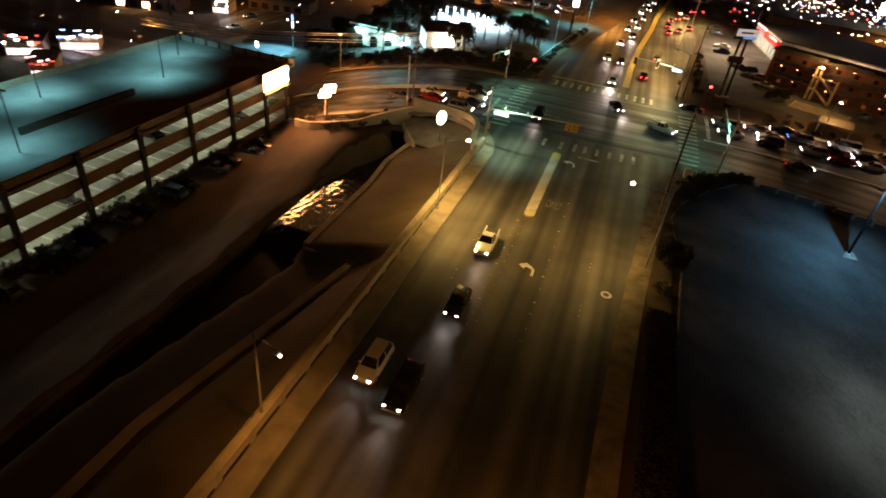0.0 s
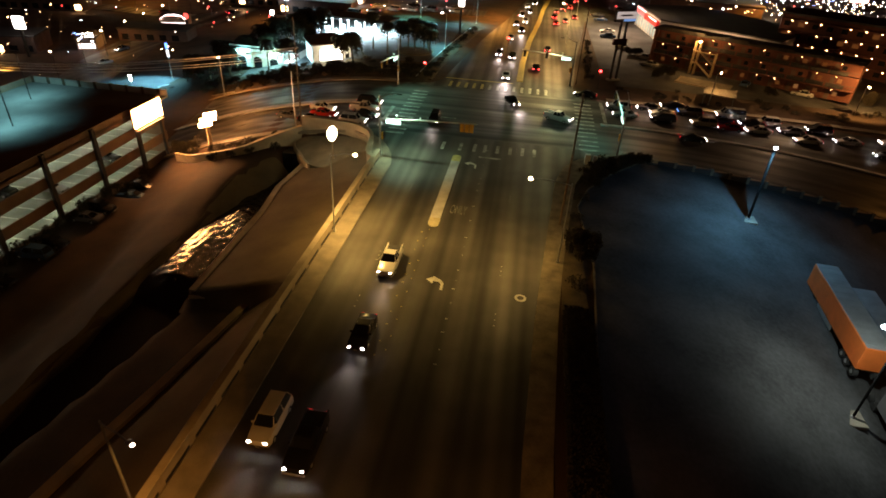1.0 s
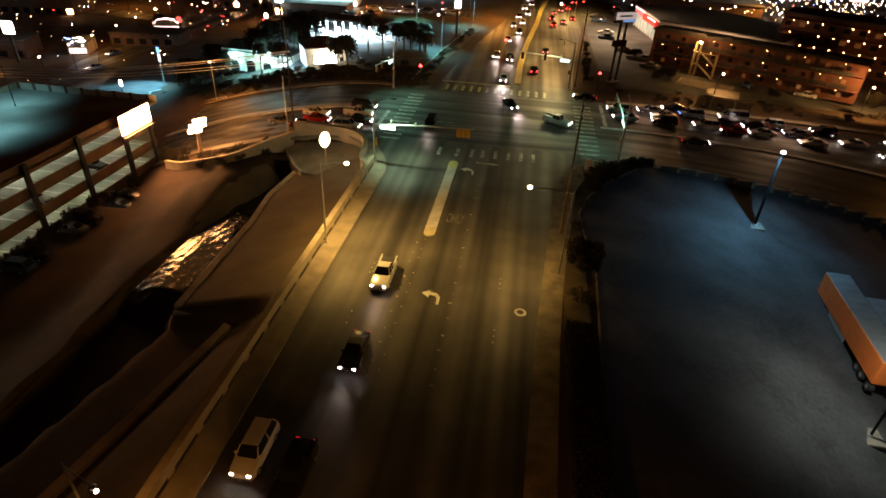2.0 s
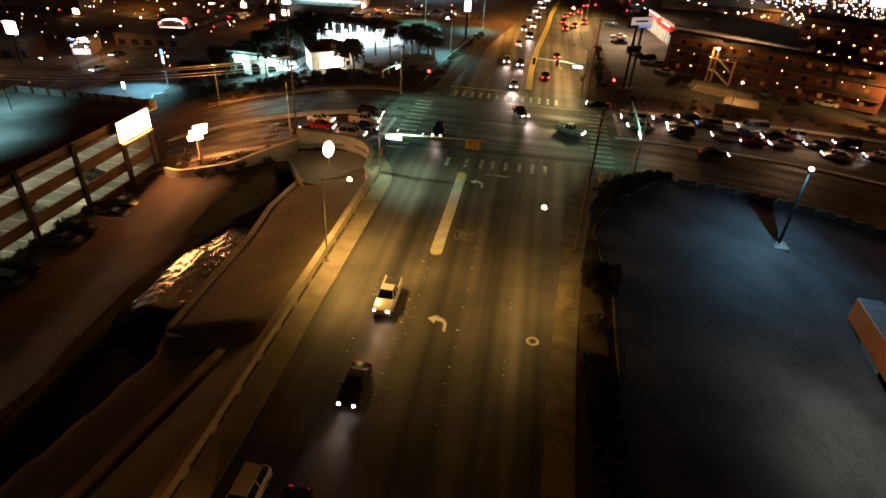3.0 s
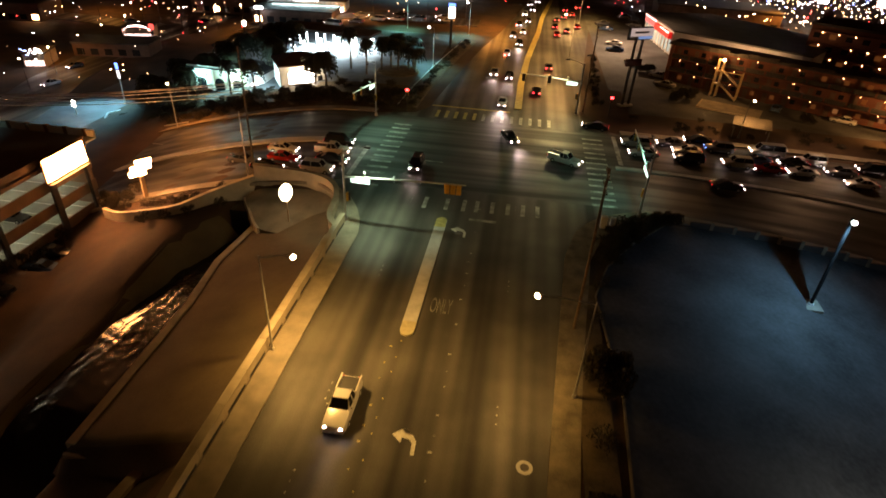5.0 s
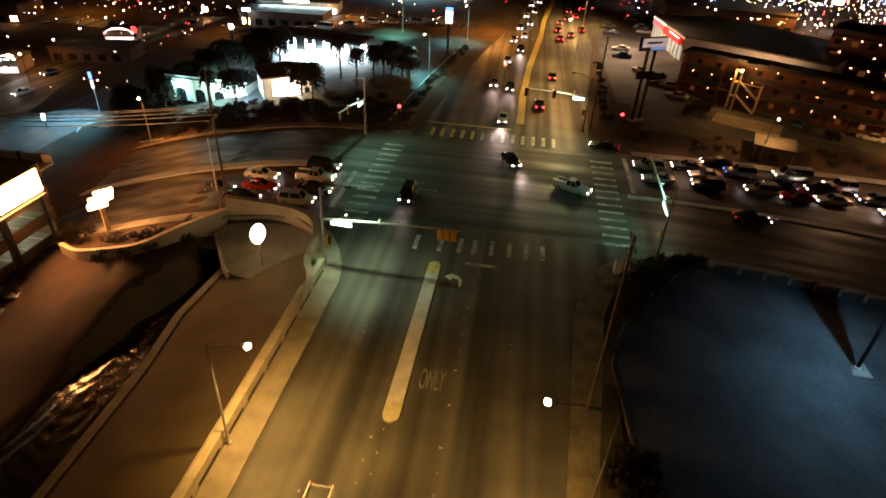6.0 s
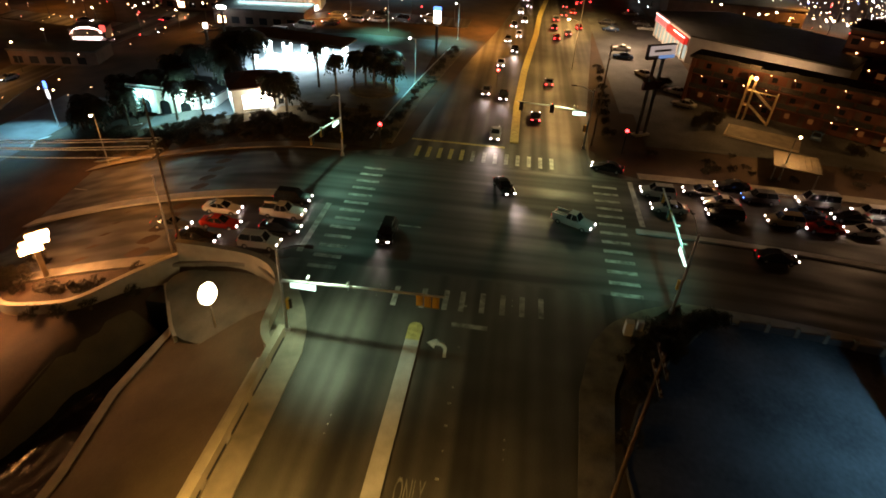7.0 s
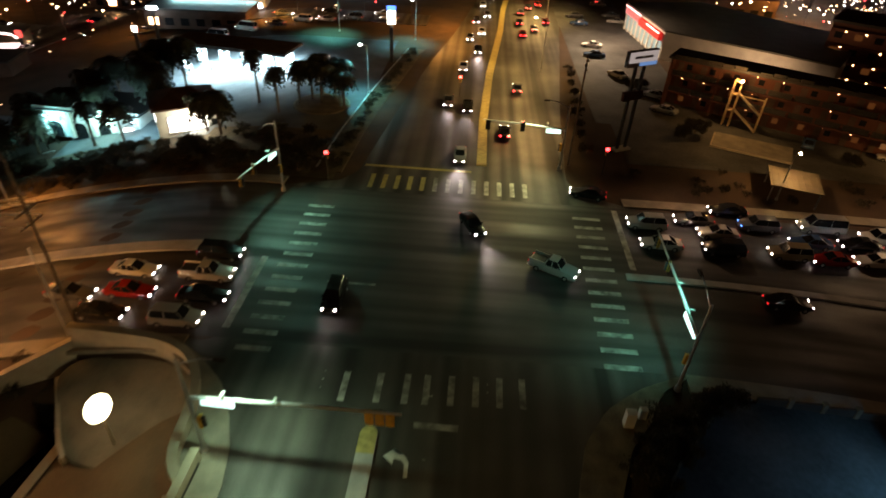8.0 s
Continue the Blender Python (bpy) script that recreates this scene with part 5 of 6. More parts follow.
def palm(x, y, h, label, spread=1.0):
    z = T(x, y) if abs(x) > 18 else 0
    t = thing("palm_tree", (x, y, z), label, "palm tree", "palms by the forecourt")
    bm = bmesh.new()
    lean = random.uniform(-0.3, 0.3), random.uniform(-0.3, 0.3)
    n = 8
    pts = [Vector((lean[0] * (i / n) ** 2, lean[1] * (i / n) ** 2, h * i / n)) for i in range(n + 1)]
    for i in range(n):
        rod(bm, pts[i], pts[i + 1], 0.24 - 0.09 * i / n, 0.21 - 0.09 * i / n, 8)
    part("trunk", bm, M_TRUNK, t)
    share("crown", CROWNS[random.randrange(3)], t, Matrix.Translation(pts[-1]) @ Matrix.Diagonal((spread, spread, spread, 1)) @ pose(0, 0, 0, 0, 0, random.uniform(0, 360)))
    bm = bmesh.new()
    for k in range(40):
        a = random.uniform(0, 6.28)
        zz = random.uniform(-1.5, -0.1)
        r = 0.3 + 0.25 * random.random()
        o = pts[-1] + Vector((0.1 * math.cos(a), 0.1 * math.sin(a), zz + 0.3))
        bm.faces.new([bm.verts.new(v) for v in (o, o + Vector((r * math.cos(a), r * math.sin(a), -0.8)), o + Vector((r * math.cos(a + 0.5), r * math.sin(a + 0.5), -0.7)))])
    part("dry_skirt", bm, M_TRUNK, t, "hanging dry fronds")
    return t


for x, y, h, s in ((-22.6, 150.4, 6.6, 1.15), (-20.4, 151.6, 6.2, 1.1), (-24.6, 152.0, 6.4, 1.15), (-26.2, 149.6, 6.9, 1.0), (-18.6, 150.0, 5.6, 1.0), (-33.4, 149.8, 8.4, 0.9), (-28.6, 145.5, 7.2, 0.9), (-35.0, 136.8, 6.4, 1.35), (-51.0, 136.6, 6.6, 1.2), (-54.0, 152.0, 8.2, 1.4), (-57.6, 138.6, 7.0, 0.9), (-64.0, 151.0, 8.6, 1.3), (-69.0, 140.0, 7.0, 1.4), (-74.0, 139.0, 6.5, 1.3), (-80.0, 141.0, 6.0, 1.2), (-50.0, 147.0, 7.6, 1.4), (-60.0, 146.0, 7.6, 1.4), (-56.0, 156.0, 8.6, 1.6), (-52.4, 151.0, 7.4, 1.5), (-66.0, 146.5, 7.4, 1.6), (-72.0, 146.0, 7.0, 1.6), (-76.0, 150.0, 7.4, 1.5), (-61.0, 154.0, 8.8, 1.6), (-50.5, 158.5, 9.0, 1.5), (-55.0, 160.0, 9.0, 1.6), (-19.6, 153.4, 6.6, 1.2), (-23.4, 154.2, 6.9, 1.2), (-38.0, 138.6, 5.8, 1.2), (-82.0, 146.0, 6.4, 1.5)):
    palm(x, y, h, "palm tree with drooping fronds on a thin trunk", s * 1.25)


# ---- filling station ----
tagged(part("forecourt", sheet(span(-100, -15.0, 5), span(136, 192, 4), lambda x, y: T(x, y) + 0.03), material("forecourt_concrete", (0.075, 0.08, 0.085), 0.7, vary=0.45, scale=4, fine=8, bump=0.1)), "pale concrete forecourt of the filling station", "forecourt", kind="structure")
tagged(part("driveway", sheet(span(-108, -60, 4), span(121.8, 139, 2.15), lambda x, y: T(x, y) + 0.02), bpy.data.materials["forecourt_concrete"]), "pale concrete driveway into the filling station", "driveway", kind="structure")
tagged(part("planting_bed", sheet(span(-86, -14.5, 3.25), span(123.9, 139.5, 2.6), lambda x, y: T(x, y) + 0.12, lambda x, y: (y < 136.5 or -36 < x < -17) and y > 124 + 0.34 * max(-62 - x, 0)), M_GRASS), "dark planted bed between street and forecourt", "bed", kind="structure")
tagged(part("planting_bed", strip([(-15.6, 126), (-15.0, 140), (-13.6, 156), (-12.0, 170), (-10.0, 186)], 3.6, -0.2, 0.14), M_GRASS), "dark planted bed beside the far street", "bed", kind="structure")
tagged(part("bed_kerb", strip([(-17.5, 127), (-16.9, 140), (-15.5, 156), (-13.9, 170), (-11.9, 186)], 0.25, -0.2, 0.2), M_KERB), "pale concrete kerb of the forecourt", "kerb", kind="structure")
tagged(part("bed_kerb", strip(dense([(-60, 124.0), (-68, 125.6), (-76, 128.8), (-82.5, 131.6), (-86.2, 133.6), (-87.7, 136.6), (-86.4, 139.4), (-80, 140.2), (-66, 139.6)], 2), 0.45, -0.2, 0.3, T), M_KERB), "pale curved kerb round the end of the bed", "kerb", kind="structure")
isl = bmesh.new()
rod(isl, (-22.5, 150.2, -0.1), (-22.5, 150.2, 0.2), 4.6, 4.6, 24)
ik = bmesh.new()
rod(ik, (-22.5, 150.2, -0.1), (-22.5, 150.2, 0.16), 4.9, 4.85, 28)
tagged(part("island_kerb", ik, M_DIMWALK), "darkened round kerb of the palm island", "kerb", kind="structure")
tagged(part("palm_island", isl, M_GRASS), "raised round planting island with palms", "bed", kind="structure")


def wall_light(parent, x, y, z, mat):
    """A shielded bulkhead lamp on a wall that faces -y."""
    part("wall_lamp", ball(bmesh.new(), (x, y, z), 0.17, 0.9, 2), mat, parent, "glowing wall lamp", smooth=True)
    part("lamp_hood", boxes((x - 0.2, x + 0.2, y - 0.14, 0.0, z + 0.17, z + 0.24), bev=0.02), M_DARKMETAL, parent)


def station_shop():
    z = T(-44, 138) - 0.3
    t = thing("station_shop", (-44.9, 136.6, z), "white stucco station shop with a dark hipped roof", "building", turn=32)
    W, D, H = 9.4, 8.4, 4.7
    part("wall", boxes((0, W, 0, D, 0, H), bev=0.03), M_STUCCO, t, "white stucco wall")
    bm = bmesh.new()
    o = 0.45
    base = [bm.verts.new(v) for v in ((-o, -o, H), (W + o, -o, H), (W + o, D + o, H), (-o, D + o, H))]
    eave = [bm.verts.new(v.co + Vector((0, 0, 0.25))) for v in base]
    ridge = [bm.verts.new(v) for v in ((W * 0.38, D / 2, H + 2.0), (W * 0.62, D / 2, H + 2.0))]
    bm.faces.new(base[::-1])
    for i in range(4):
        bm.faces.new((base[i], base[(i + 1) % 4], eave[(i + 1) % 4], eave[i]))
    for q in ((eave[0], eave[1], ridge[1], ridge[0]), (eave[1], eave[2], ridge[1]), (eave[2], eave[3], ridge[0], ridge[1]), (eave[3], eave[0], ridge[0])):
        bm.faces.new(q)
    part("roof", bm, M_TILE, t, "dark hipped roof")
    part("shop_window", boxes((1.6, 7.4, -0.05, 0.03, 1.1, 3.5)), G_SHOP, t, "brightly lit shop window")
    for i in range(5):
        part("mullion", boxes((1.6 + 1.45 * i - 0.05, 1.6 + 1.45 * i + 0.05, -0.1, -0.04, 1.0, 3.6)), M_DARKMETAL, t)
    part("window_sill", boxes((1.4, 7.6, -0.16, 0.0, 0.92, 1.05), bev=0.02), M_KERB, t)
    part("door", boxes((7.9, 8.9, -0.05, 0.03, 0.1, 2.4)), M_GLASS, t)
    part("side_window", boxes((-0.05, 0.03, 2.2, 3.6, 2.2, 3.2)), G_SHOP, t, "lit side window")
    wall_light(t, 4.5, -0.16, 3.95, G_COOL)
    w = thing("wash_building", (-69.4, 143.2, T(-60, 143) - 0.6), "long white stucco building with arched openings", "building", turn=-3)
    L = 18.0
    part("wall", boxes((0, L, 0, 9, 0, 4.8), bev=0.03), M_STUCCO, w, "white stucco wall")
    part("roof", boxes((-0.4, L + 0.4, -0.5, 9.5, 4.8, 5.1)), M_ROOF, w)
    part("parapet", boxes((-0.3, L + 0.3, -0.35, -0.1, 5.1, 5.45), bev=0.02), M_STUCCO, w)
    for i in range(4):
        x0 = 1.6 + 4.4 * i
        bm = bmesh.new()
        arch = [(x0, 0.0), (x0 + 2.2, 0.0)] + [(x0 + 1.1 + 1.1 * math.cos(a), 2.0 + 0.8 * math.sin(a)) for a in span(0, math.pi, 0.45)]
        lo = [bm.verts.new((x, -0.04, zz)) for x, zz in arch]
        hi = [bm.verts.new((x, 0.03, zz)) for x, zz in arch]
        bm.faces.new(lo)
        bm.faces.new(hi[::-1])
        for k in range(len(arch)):
            bm.faces.new((lo[k], lo[(k + 1) % len(arch)], hi[(k + 1) % len(arch)], hi[k]))
        part("opening", bm, G_SHOP if i == 3 else M_GLASS, w, "lit arched opening" if i == 3 else "dark arched opening")
        part("buttress", boxes((x0 - 0.75, x0 - 0.3, -0.45, 0.0, 0, 4.4), bev=0.03), M_STUCCO, w)
    for x0 in (2.8, 11.4, 17.2):
        wall_light(w, x0, -0.16, 3.9, G_BLUE)


station_shop()


def fuel_canopy():
    z = -1.6
    t = thing("fuel_canopy", (-44.5, 171.5, z), "filling station canopy with bright lights below", "canopy", turn=-8)
    part("roof", boxes((-12.5, 12.5, -5.6, 2.4, 5.0, 5.45), bev=0.05), M_TILE, t)
    part("fascia", boxes((-12.55, 12.55, -5.7, -5.6, 4.9, 5.55), (-12.55, 12.55, 2.4, 2.5, 4.9, 5.5)), material("canopy_fascia", (0.09, 0.06, 0.045), 0.6, vary=0.2), t)
    for i in range(5):
        for dy in (-4.2, 1.2):
            part("column", boxes((-10.4 + 5.0 * i - 0.2, -10.4 + 5.0 * i + 0.2, dy - 0.2, dy + 0.2, 0, 5.0), bev=0.03), M_STUCCO, t)
            part("ceiling_light", boxes((-10.4 + 5.0 * i + 1.6, -10.4 + 5.0 * i + 2.6, dy - 0.5, dy + 0.5, 4.93, 4.995)), G_COOL, t, "bright canopy light")
            p = thing("fuel_pump", (0, 0, 0), "white fuel pump under the canopy", "fuel pump", "fuel pumps")
            c, s = math.cos(radians(-8)), math.sin(radians(-8))
            lx, ly = -10.4 + 5.0 * i + 1.0, dy
            p.location = (-44.5 + c * lx - s * ly, 171.5 + s * lx + c * ly, T(-44.5 + c * lx - s * ly, 171.5 + s * lx + c * ly) + 0.05)
            part("cabinet", boxes((-0.35, 0.35, -0.25, 0.25, 0.15, 1.9), bev=0.04), M_STUCCO, p)
            part("display", boxes((-0.28, 0.28, -0.27, -0.24, 1.2, 1.6)), G_SHOP, p)
            part("plinth", boxes((-0.8, 0.8, -0.5, 0.5, -0.1, 0.15), bev=0.03), M_KERB, p)
    return t


fuel_canopy()
def totem(x, y, h, label, arms):
    t = thing("totem_sign", (x, y, -12.0), label, "sign", "totem signs")
    part("post", boxes((-0.13, 0.13, -0.1, 0.1, 0, h - 1.4), bev=0.02), M_METAL, t)
    part("panel", boxes((-0.32, 0.32, -0.14, 0.14, h - 1.4, h), bev=0.05), glow("totem_blue_glow", (0.06, 0.25, 1.0), 3.5, False) if arms else G_COOL, t, "glowing blue panel" if arms else "glowing white panel")
    if arms:
        part("price_panel", boxes((-0.3, 0.3, -0.12, 0.12, h - 3.6, h - 1.7), bev=0.04), glow("totem_white_glow", (0.8, 0.95, 1.0), 1.6, False), t, "dim white price panel")
        for sx in (-1, 1):
            arm = part("lamp_arm", rod(bmesh.new(), (0, 0, h - 1.9), (sx * 1.5, 0, h - 1.6), 0.05, 0.04, 6), M_METAL, t)
            part("lamp", ball(bmesh.new(), (sx * 1.6, 0, h - 1.62), 0.16, 0.7, 1), G_SOD, arm, "warm lamp head")


totem(-88.6, 144.6, 9.6, "slim price totem with a blue lit top and two lamp arms", True)
totem(-93.6, 134.2, 3.4, "short white lit totem beside the driveway", False)


# ---- motel and shops on the east side ----
def motel():
    t = thing("motel", (38.4, 161.6, -0.2), "three-storey brown motel with lit open galleries", "building", turn=-31)
    Lm, D = 46.0, 5.6
    part("wall", boxes((0, Lm, 1.6, D, 0, 8.6)), M_MOTEL, t, "brown stucco wall")
    part("end_wall", boxes((-0.4, 0.0, -0.1, D + 0.1, 0, 9.0)), M_MOTEL, t)
    bm = bmesh.new()
    box(bm, -0.8, Lm + 0.5, -0.6, D + 0.6, 8.6, 9.0)
    part("roof", bm, M_ROOF, t, "flat dark roof")
    rnd = random.Random(5)
    for i in range(23):
        r = bmesh.new()
        box(r, 0.2 + 2 * i, 2.1 + 2 * i, -0.5, 0.4, 9.0, 9.12 + 0.5 * rnd.random(), bev=0.04)
        part("eave_block", r, M_ROOF, t)
    for lv in (0, 1, 2):
        z = 2.85 * lv
        if lv:
            part("gallery_slab", boxes((0, Lm, 0, 1.6, z - 0.2, z)), M_MOTEL, t)
            part("rail", boxes((0, Lm, 0.02, 0.08, z + 0.95, z + 1.03)), M_DARKMETAL, t)
            for i in range(0, int(Lm / 4)):
                part("parapet_panel", boxes((0.3 + 4 * i, 3.9 + 4 * i, 0.085, 0.13, z + 0.12, z + 0.9)), M_ROOF, t)
            bm = bmesh.new()
            for i in range(int(Lm / 0.6)):
                box(bm, 0.6 * i, 0.6 * i + 0.05, 0.03, 0.07, z, z + 0.96)
            tagged(part("balustrade", bm, M_DARKMETAL, t), kind="stuff")
        for i in range(int(Lm / 4)):
            x = 0.7 + 4 * i
            part("door", boxes((x, x + 0.95, 1.54, 1.62, z, z + 2.05)), M_TILE, t)
            part("room_window", boxes((x + 1.5, x + 2.4, 1.55, 1.62, z + 1.0, z + 1.9)), (M_GLASS, G_ROOM, M_GLASS, M_GLASS, M_GLASS, G_ROOMLIT)[rnd.randrange(6)], t)
            if rnd.random() < 0.55:
                lm = bmesh.new()
                box(lm, x + 1.07, x + 1.19, 1.45, 1.56, z + 2.12, z + 2.25, bev=0.02)
                part("wall_lamp", lm, G_DIMWARM, t, "warm wall lamp")
            if i % 2 == 0:
                part("gallery_post", boxes((x - 0.6, x - 0.45, 0, 0.15, z, z + 2.7)), M_MOTEL, t)
    s = thing("stair_tower", (46.4, 153.4, -0.1), "lit open stair tower of the motel", "stairs", turn=-31)
    tan = material("tower_tan", (0.50, 0.36, 0.20), 0.85, vary=0.2, scale=0.8)
    for px, top in ((0, 7.9), (1.05, 7.9), (5.3, 5.7)):
        for py in (0, 1.1):
            part("post", boxes((px, px + 0.24, py, py + 0.24, 0, top), bev=0.02), tan, s)
    for z in (2.65, 5.4, 7.5):
        part("landing", boxes((0.24, 1.05, 0.02, 1.3, z, z + 0.22), bev=0.02), tan, s)
    for k in (0, 1):
        part("stair_flight", strip([(1.3, 0.7), (5.3, 0.7)], 1.0, 0, 0.16, lambda x, y, k=k: 2.75 * k + 2.75 - 2.75 * (x - 1.3) / 4.0), M_TAN, s)
        for n in range(12):
            z = 2.75 * k + 2.75 - 2.75 * n / 12
            part("tread", boxes((1.3 + n / 3, 1.6 + n / 3, 0.22, 1.18, z + 0.02, z + 0.1)), M_TAN, s)
        part("handrail", rod(bmesh.new(), (1.3, 0.15, 2.75 * k + 3.7), (5.3, 0.15, 2.75 * k + 0.95), 0.04, 0.04, 6), M_DARKMETAL, s)
    part("cross_beam", boxes((1.29, 5.3, 0.05, 0.2, 5.45, 5.6)), tan, s)
    bm = bmesh.new()
    ball(bm, (1.2, -0.25, 7.9), 0.22, 1, 2)
    part("lamp", bm, G_SOD, s, "bright warm lamp")
    c = thing("carport", (44.6, 129.5, 0), "flat pale carport roof on posts", "carport", turn=-18)
    part("roof", boxes((0, 6.4, -3.2, 3.4, 2.35, 2.5), bev=0.02), material("carport_sheet", (0.11, 0.085, 0.06), 0.7, vary=0.3, scale=1.5), c)
    for i in range(8):
        part("roof_rib", boxes((0.35 + 0.8 * i, 0.42 + 0.8 * i, -3.15, 3.35, 2.5, 2.54)), bpy.data.materials["carport_sheet"], c)
    for px in (0.3, 6.0):
        for py in (-2.8, 3.0):
            part("post", boxes((px, px + 0.15, py, py + 0.15, 0, 2.35)), M_METAL, c)
    w = thing("yard_wall", (41.5, 143.5, 0), "tan stepped wall of the motel yard", "wall", turn=-24)
    part("wall", boxes((0, 12, 0, 0.25, 0, 0.3), (0, 0.25, 0.25, 6, 0, 0.3)), M_TAN, w)
    part("paving", boxes((0.3, 12, 0.3, 7, 0, 0.05)), M_WALK, w)
    tagged(part("motel_yard", sheet(span(27, 100, 6), span(135, 156, 4), lambda x, y: T(x, y) + 0.03), M_LOT), "dim asphalt yard in front of the motel", "yard", kind="structure")


motel()


def shop():
    """Five-sided store: its lit front looks west, the long side wall runs back beside the motel."""
    t = thing("corner_store", (44.6, 190.5, 0), "long store with red sign band and pale lit windows", "building", turn=6.3)
    H = 6.0
    turn = Matrix.Rotation(radians(-6.3), 2)
    plan = [turn @ Vector((x - 44.6, y - 190.5)) for x, y in ((44.6, 190.5), (72.5, 171.0), (88.0, 193.0), (62.0, 224.0), (41.6, 217.5))]

    def block(grow, z0, z1):
        bm = bmesh.new()
        mid = sum(plan, Vector((0, 0))) / len(plan)
        ring = [p + (p - mid).normalized() * grow for p in plan]
        lo = [bm.verts.new((p.x, p.y, z0)) for p in ring]
        hi = [bm.verts.new((p.x, p.y, z1)) for p in ring]
        bm.faces.new(lo[::-1])
        bm.faces.new(hi)
        for k in range(len(plan)):
            n = (k + 1) % len(plan)
            bm.faces.new((lo[k], lo[n], hi[n], hi[k]))
        return bm

    part("wall", block(0, 0, H), material("store_wall", (0.38, 0.36, 0.34), 0.85, vary=0.15), t, "grey store wall")
    part("roof", block(0.3, H, H + 0.35), M_ROOF, t, "dark flat roof")
    part("sign_band", boxes((-0.5, -0.3, 15.2, 26.6, 3.9, 5.9), bev=0.03), glow("store_sign_glow", (1.0, 0.58, 0.56), 0.5, False), t, "glowing pink and white sign band")
    part("neon_tube", boxes((-0.62, -0.5, 15.2, 26.6, 5.75, 6.0), bev=0.03), G_PINK, t, "bright tube along the sign band")
    for k in range(6):
        part("sign_bar", boxes((-0.56, -0.5, 16.0 + 1.7 * k, 17.1 + 1.7 * k, 4.3, 5.4)), G_NEON, t, "red bar of the sign")
    part("awning", boxes((-1.2, -0.25, 0.4, 14.4, 4.0, 5.6), bev=0.1), material("red_awning", (0.55, 0.03, 0.025), 0.6, vary=0.2, emit=(1.0, 0.04, 0.03), power=0.35), t, "lit red awning")
    part("neon_tube", boxes((-1.34, -1.2, 0.6, 8.6, 5.4, 5.65), bev=0.03), G_PINK, t, "bright tube along the awning")
    pane = glow("store_window_glow", (0.55, 0.85, 0.82), 0.42, False)
    for k in range(9):
        y = 0.8 + 2.9 * k
        part("shop_window", boxes((-0.06, 0.02, y, y + 1.7, 0.5, 3.6)), pane, t, "lit store window")
        part("pillar", boxes((-0.3, 0.0, y + 1.95, y + 2.4, 0, 3.9), bev=0.03), M_STUCCO, t)
    tagged(part("store_lot", sheet(span(24.5, 44, 5), span(150, 300, 12), lambda x, y: 0.03), M_LOT), "asphalt lot beside the store", "parking lot", kind="structure")
    b = thing("pole_sign", (26.8, 140.0, 0), "tall white panel sign on dark posts over a maroon cabinet", "sign", turn=31)
    for px in (-0.8, 0.8):
        part("post", boxes((px - 0.2, px + 0.2, -0.2, 0.2, 0, 13.1), bev=0.02), M_DARKMETAL, b)
    part("cabinet", boxes((-2.75, 2.75, -0.35, 0.35, 12.95, 15.2), bev=0.05), M_DARKMETAL, b)
    part("panel", boxes((-2.62, 2.62, -0.41, -0.33, 13.6, 15.08)), glow("panel_glow", (0.86, 0.84, 0.80), 0.3, False), b, "dim white panel")
    part("blue_panel", boxes((-0.6, 2.62, -0.41, -0.33, 13.07, 13.57)), glow("panel_blue_glow", (0.20, 0.48, 1.0), 0.42, False), b, "blue lit strip")
    part("dark_panel", boxes((-2.62, -0.63, -0.41, -0.33, 13.07, 13.57)), M_METAL, b)
    part("lettering", boxes((-1.7, 1.6, -0.43, -0.41, 14.15, 14.5)), M_METAL, b)
    part("lower_cabinet", boxes((-2.0, 1.6, -0.3, 0.3, 8.0, 9.3), bev=0.05), material("maroon_cabinet", (0.07, 0.012, 0.012), 0.6, vary=0.2), b, "dark red lower cabinet")
    part("footing", boxes((-1.5, 1.5, -0.7, 0.7, 0, 0.35), bev=0.04), M_KERB, b)
    c = thing("utility_cabinet", (17.9, 87.2, 0.12), "pale utility cabinets on the corner", "cabinet")
    part("cabinet", boxes((-0.45, 0.35, -0.35, 0.35, 0, 1.6), bev=0.03), M_STUCCO, c)
    part("cabinet", boxes((0.9, 1.5, 0.6, 1.1, 0, 1.1), bev=0.03), M_STUCCO, c)


shop()

# streets beyond the filling station, with their traffic
tagged(part("west_street", strip(dense([(-106, 126), (-116, 156), (-123, 190), (-122, 215), (-112, 270), (-90, 340)], 6), 14, -0.2, 0.05, T), M_ASPHALT), "dim street running behind the filling station", "road", kind="structure")
tagged(part("back_street", strip(dense([(-240, 236), (-120, 222), (-60, 214), (-10, 213)], 6), 11, -0.2, 0.08, T), M_ASPHALT), "dim street far behind the filling station", "road", kind="structure")
for i, (x, y, r, l) in enumerate(((-114, 152, 165, True), (-119.5, 168, 168, True), (-121, 187, -12, 2), (-118, 205, 0, 2), (-124.5, 214, 180, True), (-117, 236, -8, 2), (-113.5, 256, 170, True), (-88, 217, 98, True), (-74, 217.5, 98, True), (-62, 212.5, -84, 2), (-48, 211, -88, 2), (-36, 215, 92, True), (-22, 215.4, 92, True), (-140, 226, -82, 2), (-103, 217, -82, 2))):
    park("sedan", ("silver", "grey", "black")[i % 3], l, x, y, r, f"{('silver', 'grey', 'black')[i % 3]} car with its lights on in a back street", "cars in the back streets")

